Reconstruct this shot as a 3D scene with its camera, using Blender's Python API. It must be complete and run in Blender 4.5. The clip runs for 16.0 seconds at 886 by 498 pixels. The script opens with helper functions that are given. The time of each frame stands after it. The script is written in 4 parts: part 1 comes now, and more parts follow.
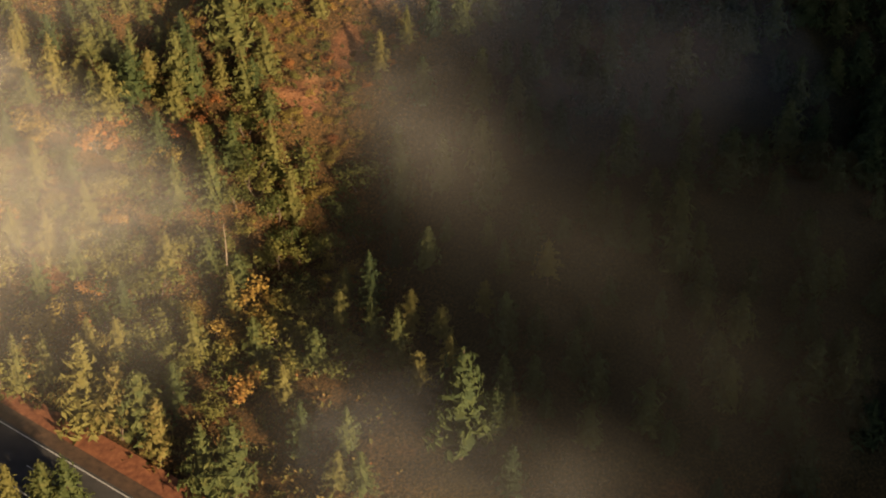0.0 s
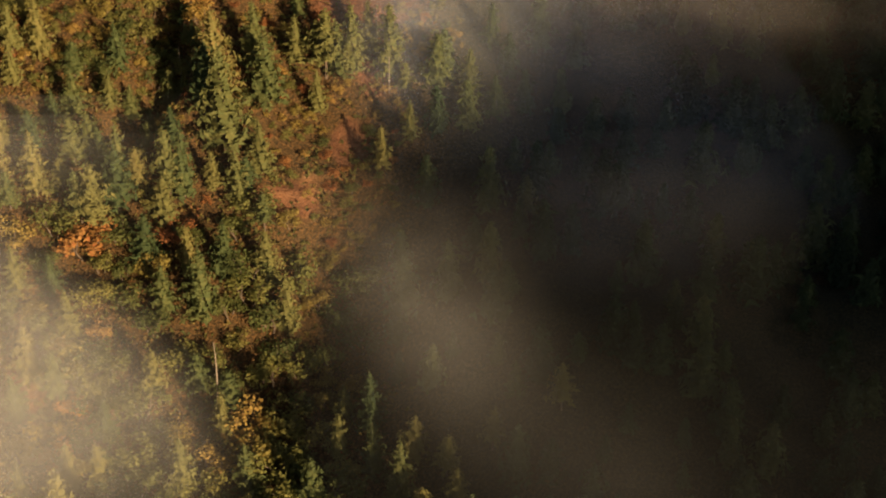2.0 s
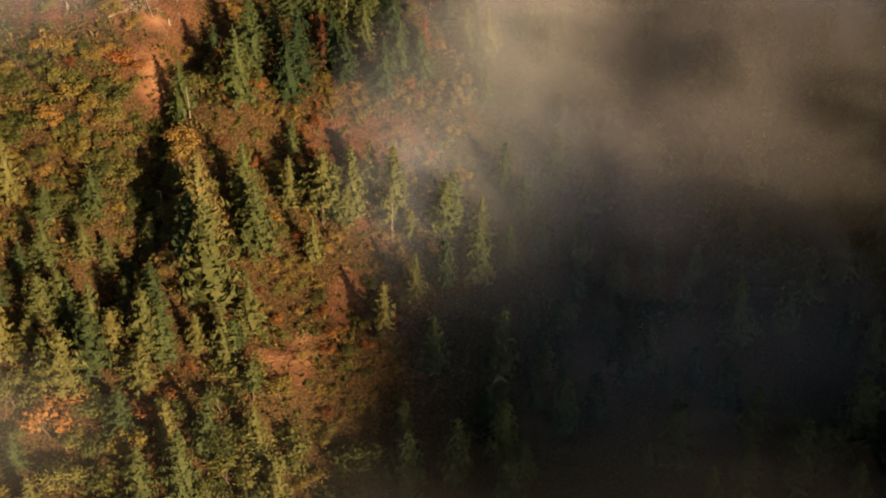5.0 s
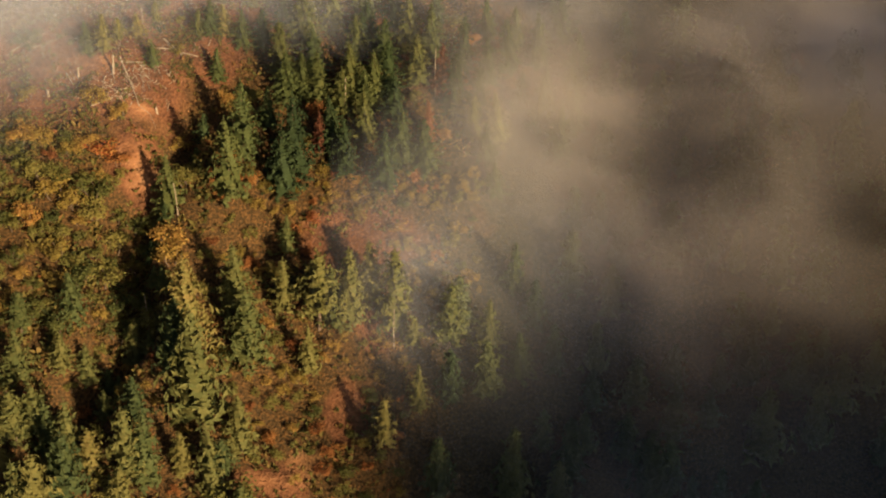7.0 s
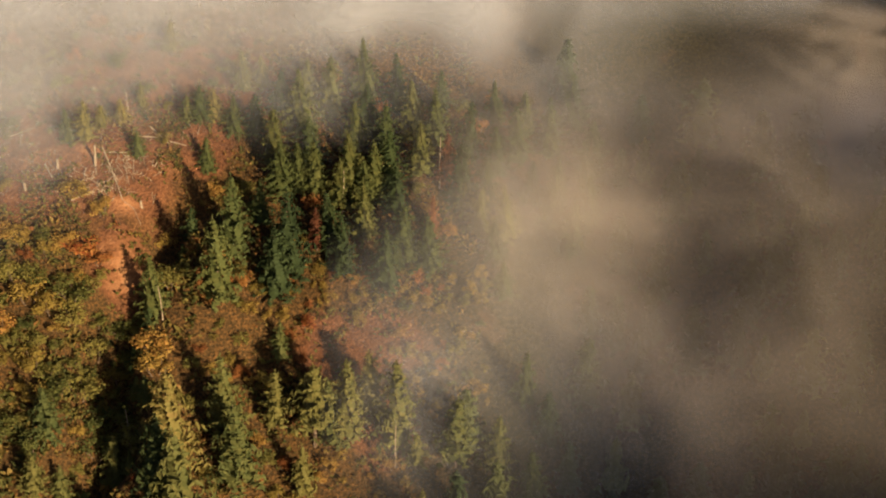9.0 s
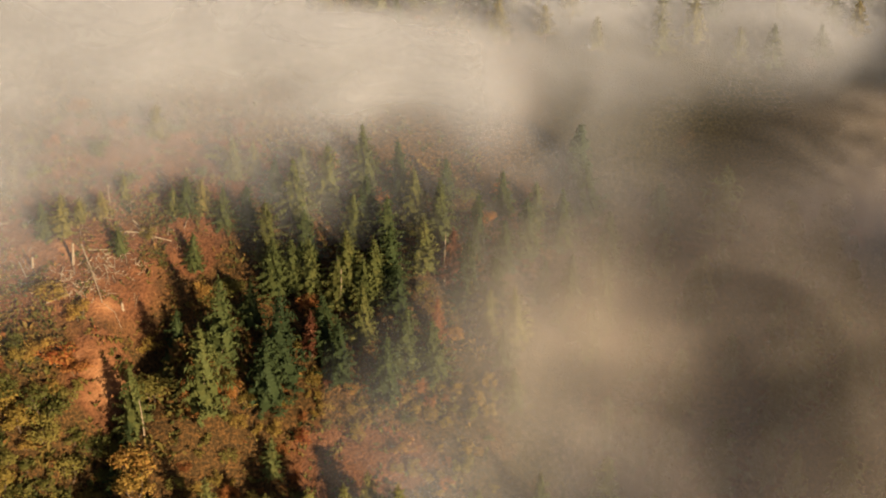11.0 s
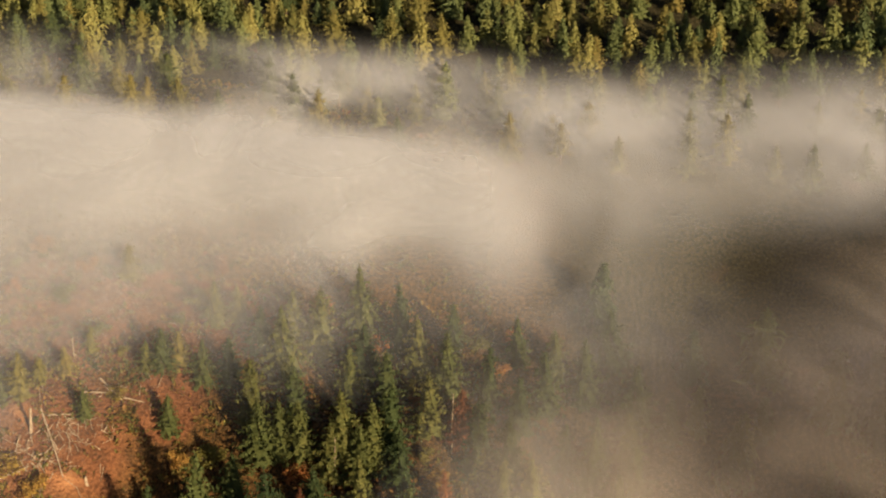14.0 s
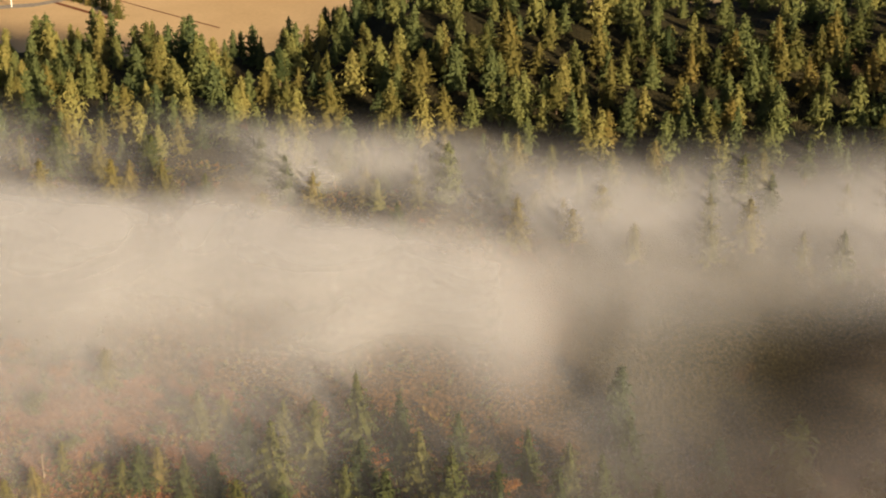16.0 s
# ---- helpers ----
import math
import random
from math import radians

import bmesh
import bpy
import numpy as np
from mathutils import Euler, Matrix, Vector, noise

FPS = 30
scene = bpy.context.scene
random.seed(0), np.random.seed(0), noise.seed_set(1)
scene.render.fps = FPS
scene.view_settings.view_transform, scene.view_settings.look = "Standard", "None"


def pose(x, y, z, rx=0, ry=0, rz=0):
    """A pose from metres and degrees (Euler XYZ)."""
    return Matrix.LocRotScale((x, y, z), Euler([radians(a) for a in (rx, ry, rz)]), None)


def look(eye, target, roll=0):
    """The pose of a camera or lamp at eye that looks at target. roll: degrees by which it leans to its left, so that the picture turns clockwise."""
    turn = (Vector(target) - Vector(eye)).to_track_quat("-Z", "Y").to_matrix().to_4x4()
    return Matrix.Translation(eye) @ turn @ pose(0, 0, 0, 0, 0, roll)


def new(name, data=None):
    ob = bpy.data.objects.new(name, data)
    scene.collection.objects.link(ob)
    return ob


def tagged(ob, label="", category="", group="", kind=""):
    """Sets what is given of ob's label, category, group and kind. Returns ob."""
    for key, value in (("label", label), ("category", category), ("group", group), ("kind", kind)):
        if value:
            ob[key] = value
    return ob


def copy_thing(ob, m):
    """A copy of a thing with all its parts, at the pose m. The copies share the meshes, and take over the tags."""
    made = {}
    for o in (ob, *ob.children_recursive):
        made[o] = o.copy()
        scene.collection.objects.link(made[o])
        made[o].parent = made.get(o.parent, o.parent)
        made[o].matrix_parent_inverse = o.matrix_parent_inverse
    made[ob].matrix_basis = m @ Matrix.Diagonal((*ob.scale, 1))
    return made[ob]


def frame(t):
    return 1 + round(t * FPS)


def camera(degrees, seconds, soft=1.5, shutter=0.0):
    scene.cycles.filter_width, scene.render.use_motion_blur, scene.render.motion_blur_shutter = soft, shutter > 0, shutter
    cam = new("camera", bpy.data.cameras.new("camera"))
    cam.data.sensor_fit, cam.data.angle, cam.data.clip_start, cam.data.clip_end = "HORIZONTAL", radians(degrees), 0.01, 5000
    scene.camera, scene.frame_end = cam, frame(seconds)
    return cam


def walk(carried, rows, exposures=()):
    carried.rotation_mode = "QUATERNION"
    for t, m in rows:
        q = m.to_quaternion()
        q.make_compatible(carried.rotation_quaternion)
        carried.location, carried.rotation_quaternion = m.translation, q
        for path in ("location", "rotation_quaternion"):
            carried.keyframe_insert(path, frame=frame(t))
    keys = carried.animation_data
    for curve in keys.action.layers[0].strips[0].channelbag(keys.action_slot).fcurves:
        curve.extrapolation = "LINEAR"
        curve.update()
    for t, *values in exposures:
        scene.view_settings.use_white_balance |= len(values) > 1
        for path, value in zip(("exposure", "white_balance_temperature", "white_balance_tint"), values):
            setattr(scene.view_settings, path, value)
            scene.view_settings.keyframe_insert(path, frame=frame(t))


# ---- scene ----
cam = camera(36.0, 16.0, soft=2.0)
METRES, TILT = 110.0, -32.0
ROWS = [
    (0.0, 0.0000, 0.0000, 0.0000, 0.000, 0.000, 0.000),
    (0.5, -0.0024, 0.0248, 0.0224, -0.031, 0.358, -0.031),
    (1.0, -0.0048, 0.0496, 0.0447, -0.062, 0.715, -0.063),
    (1.5, -0.0071, 0.0744, 0.0668, -0.093, 1.073, -0.096),
    (2.0, -0.0094, 0.0993, 0.0888, -0.123, 1.431, -0.129),
    (2.5, -0.0117, 0.1241, 0.1107, -0.152, 1.789, -0.162),
    (3.0, -0.0139, 0.1490, 0.1324, -0.181, 2.148, -0.195),
    (3.5, -0.0161, 0.1738, 0.1540, -0.209, 2.507, -0.228),
    (4.0, -0.0183, 0.1986, 0.1754, -0.236, 2.867, -0.260),
    (4.5, -0.0204, 0.2234, 0.1967, -0.262, 3.227, -0.292),
    (5.0, -0.0225, 0.2481, 0.2178, -0.286, 3.589, -0.323),
    (5.5, -0.0245, 0.2728, 0.2388, -0.310, 3.951, -0.352),
    (6.0, -0.0264, 0.2974, 0.2597, -0.331, 4.315, -0.380),
    (6.5, -0.0283, 0.3219, 0.2804, -0.352, 4.679, -0.406),
    (7.0, -0.0301, 0.3464, 0.3010, -0.370, 5.046, -0.430),
    (7.5, -0.0319, 0.3707, 0.3214, -0.387, 5.413, -0.452),
    (8.0, -0.0336, 0.3950, 0.3417, -0.402, 5.782, -0.472),
    (8.5, -0.0352, 0.4192, 0.3618, -0.414, 6.153, -0.489),
    (9.0, -0.0367, 0.4432, 0.3818, -0.425, 6.526, -0.504),
    (9.5, -0.0382, 0.4671, 0.4016, -0.433, 6.901, -0.515),
    (10.0, -0.0396, 0.4909, 0.4213, -0.439, 7.278, -0.522),
    (10.5, -0.0409, 0.5145, 0.4408, -0.443, 7.656, -0.527),
    (11.0, -0.0421, 0.5380, 0.4602, -0.444, 8.038, -0.527),
    (11.5, -0.0432, 0.5612, 0.4795, -0.442, 8.421, -0.524),
    (12.0, -0.0443, 0.5844, 0.4986, -0.437, 8.807, -0.516),
    (12.5, -0.0452, 0.6073, 0.5175, -0.429, 9.196, -0.503),
    (13.0, -0.0460, 0.6300, 0.5363, -0.418, 9.588, -0.486),
    (13.5, -0.0468, 0.6526, 0.5549, -0.404, 9.982, -0.464),
    (14.0, -0.0474, 0.6749, 0.5734, -0.387, 10.379, -0.437),
    (14.5, -0.0479, 0.6970, 0.5918, -0.366, 10.780, -0.404),
    (15.0, -0.0483, 0.7189, 0.6100, -0.342, 11.184, -0.366),
    (15.5, -0.0486, 0.7405, 0.6280, -0.314, 11.591, -0.322),
    (16.0, -0.0488, 0.7619, 0.6459, -0.282, 12.001, -0.271),
]
walk(cam, [(t, pose(0, 0, 0, TILT, 0, 0) @ pose(METRES * x, METRES * y, METRES * z, 90 + pitch, roll, yaw)) for t, x, y, z, yaw, pitch, roll in ROWS])

# ---- world, sun and exposure ----
SUN_ELEVATION = 10.0
SUN_FROM = Vector((0.6 * math.cos(radians(SUN_ELEVATION)), -0.8 * math.cos(radians(SUN_ELEVATION)), math.sin(radians(SUN_ELEVATION))))
world = bpy.data.worlds.new("sky")
world.use_nodes = True
sky = world.node_tree.nodes.new("ShaderNodeTexSky")
sky.sky_type, sky.sun_disc = "NISHITA", False
sky.sun_elevation, sky.sun_rotation = radians(SUN_ELEVATION), math.atan2(SUN_FROM.x, SUN_FROM.y)
background = world.node_tree.nodes["Background"]
sky.air_density, sky.dust_density, sky.ozone_density = 0.7, 4.0, 0.5
background.inputs["Strength"].default_value = 0.034
haze = world.node_tree.nodes.new("ShaderNodeMix")
haze.data_type, haze.blend_type = "RGBA", "MULTIPLY"
haze.inputs["Factor"].default_value, haze.inputs[7].default_value = 1.0, (0.88, 0.94, 1.08, 1)
world.node_tree.links.new(sky.outputs[0], haze.inputs[6])
world.node_tree.links.new(haze.outputs[2], background.inputs["Color"])
scene.world = world
sun = new("sun", bpy.data.lights.new("sun", "SUN"))
sun.data.energy, sun.data.angle, sun.data.color = 5.2, radians(1.8), (1.0, 0.73, 0.43)
sun.matrix_world = look(SUN_FROM * 300, (0, 0, 0))
scene.view_settings.exposure = 0.95
scene.cycles.transparent_max_bounces = 48

# ---- materials ----
def material(name, rough=0.9):
    m = bpy.data.materials.new(name)
    m.use_nodes = True
    b = m.node_tree.nodes["Principled BSDF"]
    b.inputs["Roughness"].default_value = rough
    b.inputs["Specular IOR Level"].default_value = 0.2
    return m, m.node_tree.nodes, m.node_tree.links, b


def noise_node(nodes, links, scale, detail=4.0, rough=0.55, vector=None):
    n = nodes.new("ShaderNodeTexNoise")
    n.inputs["Scale"].default_value, n.inputs["Detail"].default_value, n.inputs["Roughness"].default_value = scale, detail, rough
    if vector is None:
        g = nodes.new("ShaderNodeNewGeometry")
        vector = g.outputs["Position"]
    links.new(vector, n.inputs["Vector"])
    return n


def ramp(nodes, links, fac, stops):
    r = nodes.new("ShaderNodeValToRGB")
    while len(r.color_ramp.elements) < len(stops):
        r.color_ramp.elements.new(0.5)
    for e, (at, colour) in zip(r.color_ramp.elements, stops):
        e.position, e.color = at, (*colour, 1)
    links.new(fac, r.inputs["Fac"])
    return r


def mixed(nodes, links, fac, a, b, blend="MIX"):
    m = nodes.new("ShaderNodeMix")
    m.data_type, m.blend_type = "RGBA", blend
    for socket, value in ((m.inputs["Factor"], fac), (m.inputs[6], a), (m.inputs[7], b)):
        if isinstance(value, (int, float)):
            socket.default_value = value
        elif isinstance(value, tuple):
            socket.default_value = (*value, 1)
        else:
            links.new(value, socket)
    return m.outputs[2]


def bump(nodes, links, b, height_socket, strength, distance):
    n = nodes.new("ShaderNodeBump")
    n.inputs["Strength"].default_value, n.inputs["Distance"].default_value = strength, distance
    links.new(height_socket, n.inputs["Height"])
    links.new(n.outputs["Normal"], b.inputs["Normal"])


def foliage(name, stops, see_through=0.22, shade=0.24, tone="", patch=0.0):
    """Leaves or needles: colour varied clump by clump and tree by tree, a little light coming through."""
    m, nodes, links, b = material(name, 0.75)
    geo, info = nodes.new("ShaderNodeNewGeometry"), nodes.new("ShaderNodeObjectInfo")
    add = nodes.new("ShaderNodeMath")
    add.operation = "MULTIPLY_ADD"
    links.new(geo.outputs["Random Per Island"], add.inputs[0])
    add.inputs[1].default_value = shade
    scaled = nodes.new("ShaderNodeMath")
    scaled.operation, scaled.inputs[1].default_value = "MULTIPLY", 1 - shade
    if tone:
        info = nodes.new("ShaderNodeAttribute")
        info.attribute_name = tone
    links.new(info.outputs["Fac" if tone else "Random"], scaled.inputs[0])
    if patch:
        spread = nodes.new("ShaderNodeMapRange")
        spread.inputs["From Min"].default_value, spread.inputs["From Max"].default_value = 0.3, 0.7
        links.new(noise_node(nodes, links, patch, 4, 0.65).outputs["Fac"], spread.inputs["Value"])
        links.new(spread.outputs[0], scaled.inputs[0])
    links.new(scaled.outputs[0], add.inputs[2])
    r = ramp(nodes, links, add.outputs[0], stops)
    links.new(r.outputs["Color"], b.inputs["Base Color"])
    t = nodes.new("ShaderNodeBsdfTranslucent")
    links.new(r.outputs["Color"], t.inputs["Color"])
    mix = nodes.new("ShaderNodeMixShader")
    mix.inputs[0].default_value = see_through
    links.new(b.outputs[0], mix.inputs[1])
    links.new(t.outputs[0], mix.inputs[2])
    links.new(mix.outputs[0], nodes["Material Output"].inputs["Surface"])
    return m


def bark(name, dark, light):
    m, nodes, links, b = material(name)
    n = noise_node(nodes, links, 6.0, 6)
    links.new(ramp(nodes, links, n.outputs["Fac"], [(0.35, dark), (0.7, light)]).outputs["Color"], b.inputs["Base Color"])
    bump(nodes, links, b, n.outputs["Fac"], 0.6, 0.05)
    return m


NEEDLES = foliage("conifer_needles", [(0.0, (0.0308, 0.0528, 0.0221)), (0.3, (0.077, 0.095, 0.0312)), (0.6, (0.147, 0.139, 0.0429)), (0.85, (0.175, 0.156, 0.0468)), (1.0, (0.21, 0.156, 0.052))], shade=0.2)
WOOD_NEEDLES = foliage("wood_needles", [(0.0, (0.054, 0.084, 0.0408)), (0.35, (0.114, 0.142, 0.0528)), (0.7, (0.192, 0.202, 0.0672)), (1.0, (0.258, 0.228, 0.0768))], shade=0.2, tone="tree_tone")
NEEDLES_DARK = foliage("dark_green_needles", [(0.0, (0.023, 0.0414, 0.0184)), (0.4, (0.0483, 0.0713, 0.0253)), (0.75, (0.0862, 0.103, 0.0322)), (1.0, (0.138, 0.136, 0.0414))], shade=0.2)
# Needles for the hollow, darkened so that its shade sits in their colour.
SHADED_NEEDLES = foliage("shaded_needles", [(0.0, (0.022, 0.04, 0.02)), (0.5, (0.05, 0.075, 0.032)), (1.0, (0.11, 0.125, 0.045))], tone="tree_tone")
NEEDLES_RED = foliage("dying_needles", [(0.0, (0.085, 0.034, 0.02)), (0.5, (0.16, 0.06, 0.028)), (1.0, (0.22, 0.1, 0.04))])
LEAVES_GREEN = foliage("green_leaves", [(0.0, (0.0473, 0.0621, 0.0189)), (0.5, (0.115, 0.119, 0.0311)), (1.0, (0.216, 0.182, 0.0486))])
LEAVES_GOLD = foliage("golden_leaves", [(0.0, (0.11, 0.0966, 0.0262)), (0.4, (0.221, 0.166, 0.0386)), (0.75, (0.304, 0.196, 0.0497)), (1.0, (0.331, 0.152, 0.0455))])
LEAVES_RUST = foliage("rust_leaves", [(0.0, (0.13, 0.05, 0.02)), (0.5, (0.26, 0.1, 0.033)), (0.8, (0.31, 0.16, 0.045)), (1.0, (0.32, 0.05, 0.022))])
UNDERGROWTH = foliage("undergrowth_leaves", [(0.0, (0.02, 0.026, 0.011)), (0.25, (0.058, 0.066, 0.02)), (0.45, (0.12, 0.11, 0.03)), (0.68, (0.185, 0.125, 0.038)), (0.88, (0.21, 0.085, 0.032)), (1.0, (0.25, 0.046, 0.026))], shade=0.45, patch=0.3)
BARK = bark("grey_brown_bark", (0.07, 0.05, 0.035), (0.2, 0.15, 0.11))
BARE_WOOD = bark("bleached_wood", (0.16, 0.12, 0.085), (0.38, 0.31, 0.23))


def ground_material():
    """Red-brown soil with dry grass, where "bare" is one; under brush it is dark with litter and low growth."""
    m, nodes, links, b = material("hillside_soil", 0.95)
    big, mid, fine = (noise_node(nodes, links, s, d) for s, d in ((0.09, 3), (0.55, 5), (3.2, 6)))
    soil = ramp(nodes, links, mid.outputs["Fac"], [(0.3, (0.035, 0.018, 0.011)), (0.42, (0.09, 0.034, 0.017)), (0.55, (0.145, 0.056, 0.027)), (0.75, (0.225, 0.103, 0.05))])
    gritty = mixed(nodes, links, 0.45, soil.outputs["Color"], ramp(nodes, links, fine.outputs["Fac"], [(0.35, (0.05, 0.03, 0.014)), (0.65, (0.25, 0.115, 0.055))]).outputs["Color"])
    litter = ramp(nodes, links, fine.outputs["Fac"], [(0.3, (0.024, 0.018, 0.009)), (0.5, (0.075, 0.045, 0.017)), (0.7, (0.18, 0.09, 0.03))])
    bare = nodes.new("ShaderNodeAttribute")
    bare.attribute_name = "bare"
    edge = nodes.new("ShaderNodeMath")
    edge.operation = "MULTIPLY_ADD"
    links.new(big.outputs["Fac"], edge.inputs[0])
    edge.inputs[1].default_value = 1.1
    links.new(bare.outputs["Fac"], edge.inputs[2])
    cover = ramp(nodes, links, edge.outputs[0], [(0.72, (0, 0, 0)), (1.0, (1, 1, 1))])
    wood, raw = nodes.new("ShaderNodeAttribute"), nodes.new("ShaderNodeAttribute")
    wood.attribute_name, raw.attribute_name = "shaded_wood_floor", "raw_earth"
    # Woodland floor colour, made darker to carry the shade of hollow and woods.
    dim_floor = ramp(nodes, links, fine.outputs["Fac"], [(0.3, (0.016, 0.017, 0.01)), (0.5, (0.036, 0.034, 0.016)), (0.7, (0.075, 0.06, 0.026))])
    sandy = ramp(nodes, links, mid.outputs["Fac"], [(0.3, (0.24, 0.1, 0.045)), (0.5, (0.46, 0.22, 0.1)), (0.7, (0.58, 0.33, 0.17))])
    floor = mixed(nodes, links, wood.outputs["Fac"], litter.outputs["Color"], dim_floor.outputs["Color"])
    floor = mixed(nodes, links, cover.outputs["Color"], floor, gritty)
    links.new(mixed(nodes, links, raw.outputs["Fac"], floor, mixed(nodes, links, 0.35, sandy.outputs["Color"], gritty)), b.inputs["Base Color"])
    bump(nodes, links, b, fine.outputs["Fac"], 0.9, 0.5)
    return m


def field_material():
    m, nodes, links, b = material("stubble_field", 0.95)
    big, fine = noise_node(nodes, links, 0.012, 3), noise_node(nodes, links, 0.6, 5)
    c = ramp(nodes, links, big.outputs["Fac"], [(0.35, (0.66, 0.48, 0.26)), (0.6, (0.82, 0.62, 0.36))])
    links.new(mixed(nodes, links, 0.25, c.outputs["Color"], ramp(nodes, links, fine.outputs["Fac"], [(0.3, (0.4, 0.29, 0.17)), (0.7, (0.68, 0.5, 0.31))]).outputs["Color"]), b.inputs["Base Color"])
    return m


def asphalt_material():
    m, nodes, links, b = material("worn_asphalt", 0.85)
    n, k = noise_node(nodes, links, 0.4, 4), noise_node(nodes, links, 14.0, 4)
    a = ramp(nodes, links, n.outputs["Fac"], [(0.3, (0.06, 0.058, 0.058)), (0.7, (0.115, 0.105, 0.1))])
    links.new(mixed(nodes, links, 0.3, a.outputs["Color"], ramp(nodes, links, k.outputs["Fac"], [(0.4, (0.03, 0.03, 0.03)), (0.7, (0.1, 0.1, 0.1))]).outputs["Color"]), b.inputs["Base Color"])
    return m


def plain(name, dark, light, scale, rough=0.9):
    m, nodes, links, b = material(name, rough)
    n = noise_node(nodes, links, scale, 6)
    links.new(ramp(nodes, links, n.outputs["Fac"], [(0.3, dark), (0.7, light)]).outputs["Color"], b.inputs["Base Color"])
    bump(nodes, links, b, n.outputs["Fac"], 0.5, 0.1)
    return m


SOIL, FIELD, ASPHALT = ground_material(), field_material(), asphalt_material()
GRAVEL = plain("red_gravel_verge", (0.16, 0.06, 0.035), (0.34, 0.14, 0.07), 1.5)
DIRT = plain("brown_road_dirt", (0.07, 0.05, 0.038), (0.16, 0.1, 0.065), 0.9)
GRAVEL_PALE = plain("pale_gravel", (0.3, 0.27, 0.24), (0.45, 0.42, 0.38), 0.8)
WHITE_LINE = plain("worn_white_paint", (0.5, 0.5, 0.48), (0.8, 0.8, 0.78), 4.0, 0.6)


def fog_material(name, low, high, scale, seed, tint=(0.525, 0.56, 0.635), least=0.0):
    """Thin mist: droplets scatter light from every side alike, so that it has no facing of its own."""
    m = bpy.data.materials.new(name)
    m.use_nodes = True
    nodes, links = m.node_tree.nodes, m.node_tree.links
    nodes.remove(nodes["Principled BSDF"])
    geo, dens = nodes.new("ShaderNodeNewGeometry"), nodes.new("ShaderNodeAttribute")
    dens.attribute_name = "mist_thickness"
    shift = nodes.new("ShaderNodeMapping")
    shift.inputs["Location"].default_value = (seed * 13.7, seed * 7.1, seed * 3.3)
    shift.inputs["Scale"].default_value = (1.0, 0.8, 1.6)
    links.new(geo.outputs["Position"], shift.inputs["Vector"])
    n = noise_node(nodes, links, scale, 3.6, 0.52, shift.outputs[0])
    n.inputs["Distortion"].default_value = 0.6
    span = nodes.new("ShaderNodeMapRange")
    span.interpolation_type = "SMOOTHSTEP"
    span.inputs["From Min"].default_value, span.inputs["From Max"].default_value = low, high
    span.inputs["To Min"].default_value = least
    links.new(n.outputs["Fac"], span.inputs["Value"])
    alpha = nodes.new("ShaderNodeMath")
    alpha.operation = "MULTIPLY"
    links.new(dens.outputs["Fac"], alpha.inputs[0])
    links.new(span.outputs[0], alpha.inputs[1])
    clear, drops = nodes.new("ShaderNodeBsdfTransparent"), nodes.new("ShaderNodeBsdfDiffuse")
    drops.inputs["Color"].default_value = (*tint, 1)
    facing = nodes.new("ShaderNodeCombineXYZ")
    for k, v in enumerate((SUN_FROM + Vector((0, 0, 2.0))).normalized()):
        facing.inputs[k].default_value = v
    links.new(facing.outputs[0], drops.inputs["Normal"])
    mix = nodes.new("ShaderNodeMixShader")
    links.new(alpha.outputs[0], mix.inputs[0])
    links.new(clear.outputs[0], mix.inputs[1])
    links.new(drops.outputs[0], mix.inputs[2])
    links.new(mix.outputs[0], nodes["Material Output"].inputs["Surface"])
    return m


# ---- shape of the land ----
def smooth(a, b, v):
    u = np.clip((v - a) / (b - a), 0, 1)
    return u * u * (3 - 2 * u)


PROFILE_Y = (-3000, 60, 95, 118, 135, 153, 168, 182, 198, 208, 222, 240, 262, 290, 330, 350, 410, 480, 560, 700, 900, 1300, 5000)
PROFILE_Z = (-112, -108, -103, -102, -98.5, -90, -81.5, -74, -62, -54.5, -47.5, -38, -31.5, -31.5, -33, -38, -72, -96, -97, -86, -64, -30, -10)


SPUR_AT = (-200, 0, 40, 62, 66, 69, 72.5, 76, 80, 84, 87, 91, 98, 112, 125, 140, 150, 160, 172, 182, 194, 300, 500, 900)
SPUR = (-108, -102, -86, -65, -57, -53, -49, -43.5, -42, -38.5, -34, -30.5, -23.5, -19.5, -12, 5, 9, 11, 13, 19, 22, 24, 24, -108)


# The draw's line: metres ahead, metres east.
DRAW_Y, DRAW_X = (166, 174, 180, 185, 191, 196, 200, 205, 212), (-44, -40.5, -37.5, -36.5, -38.5, -37, -34.6, -33.5, -32.5)


def profile(y):
    return sum(np.interp(y + k, PROFILE_Y, PROFILE_Z) for k in (-9, -4.5, 0, 4.5, 9)) / 5


def road_off(x, y):
    """Metres from the middle of the road, up the hill positive."""
    return (x - ROAD_AT[0]) * -ROAD_WAY[1] + (y - ROAD_AT[1]) * ROAD_WAY[0]


def road_along(x, y):
    return (x - ROAD_AT[0]) * ROAD_WAY[0] + (y - ROAD_AT[1]) * ROAD_WAY[1]


def road_level(along):
    return -101.3 - 0.05 * np.asarray(along, float)


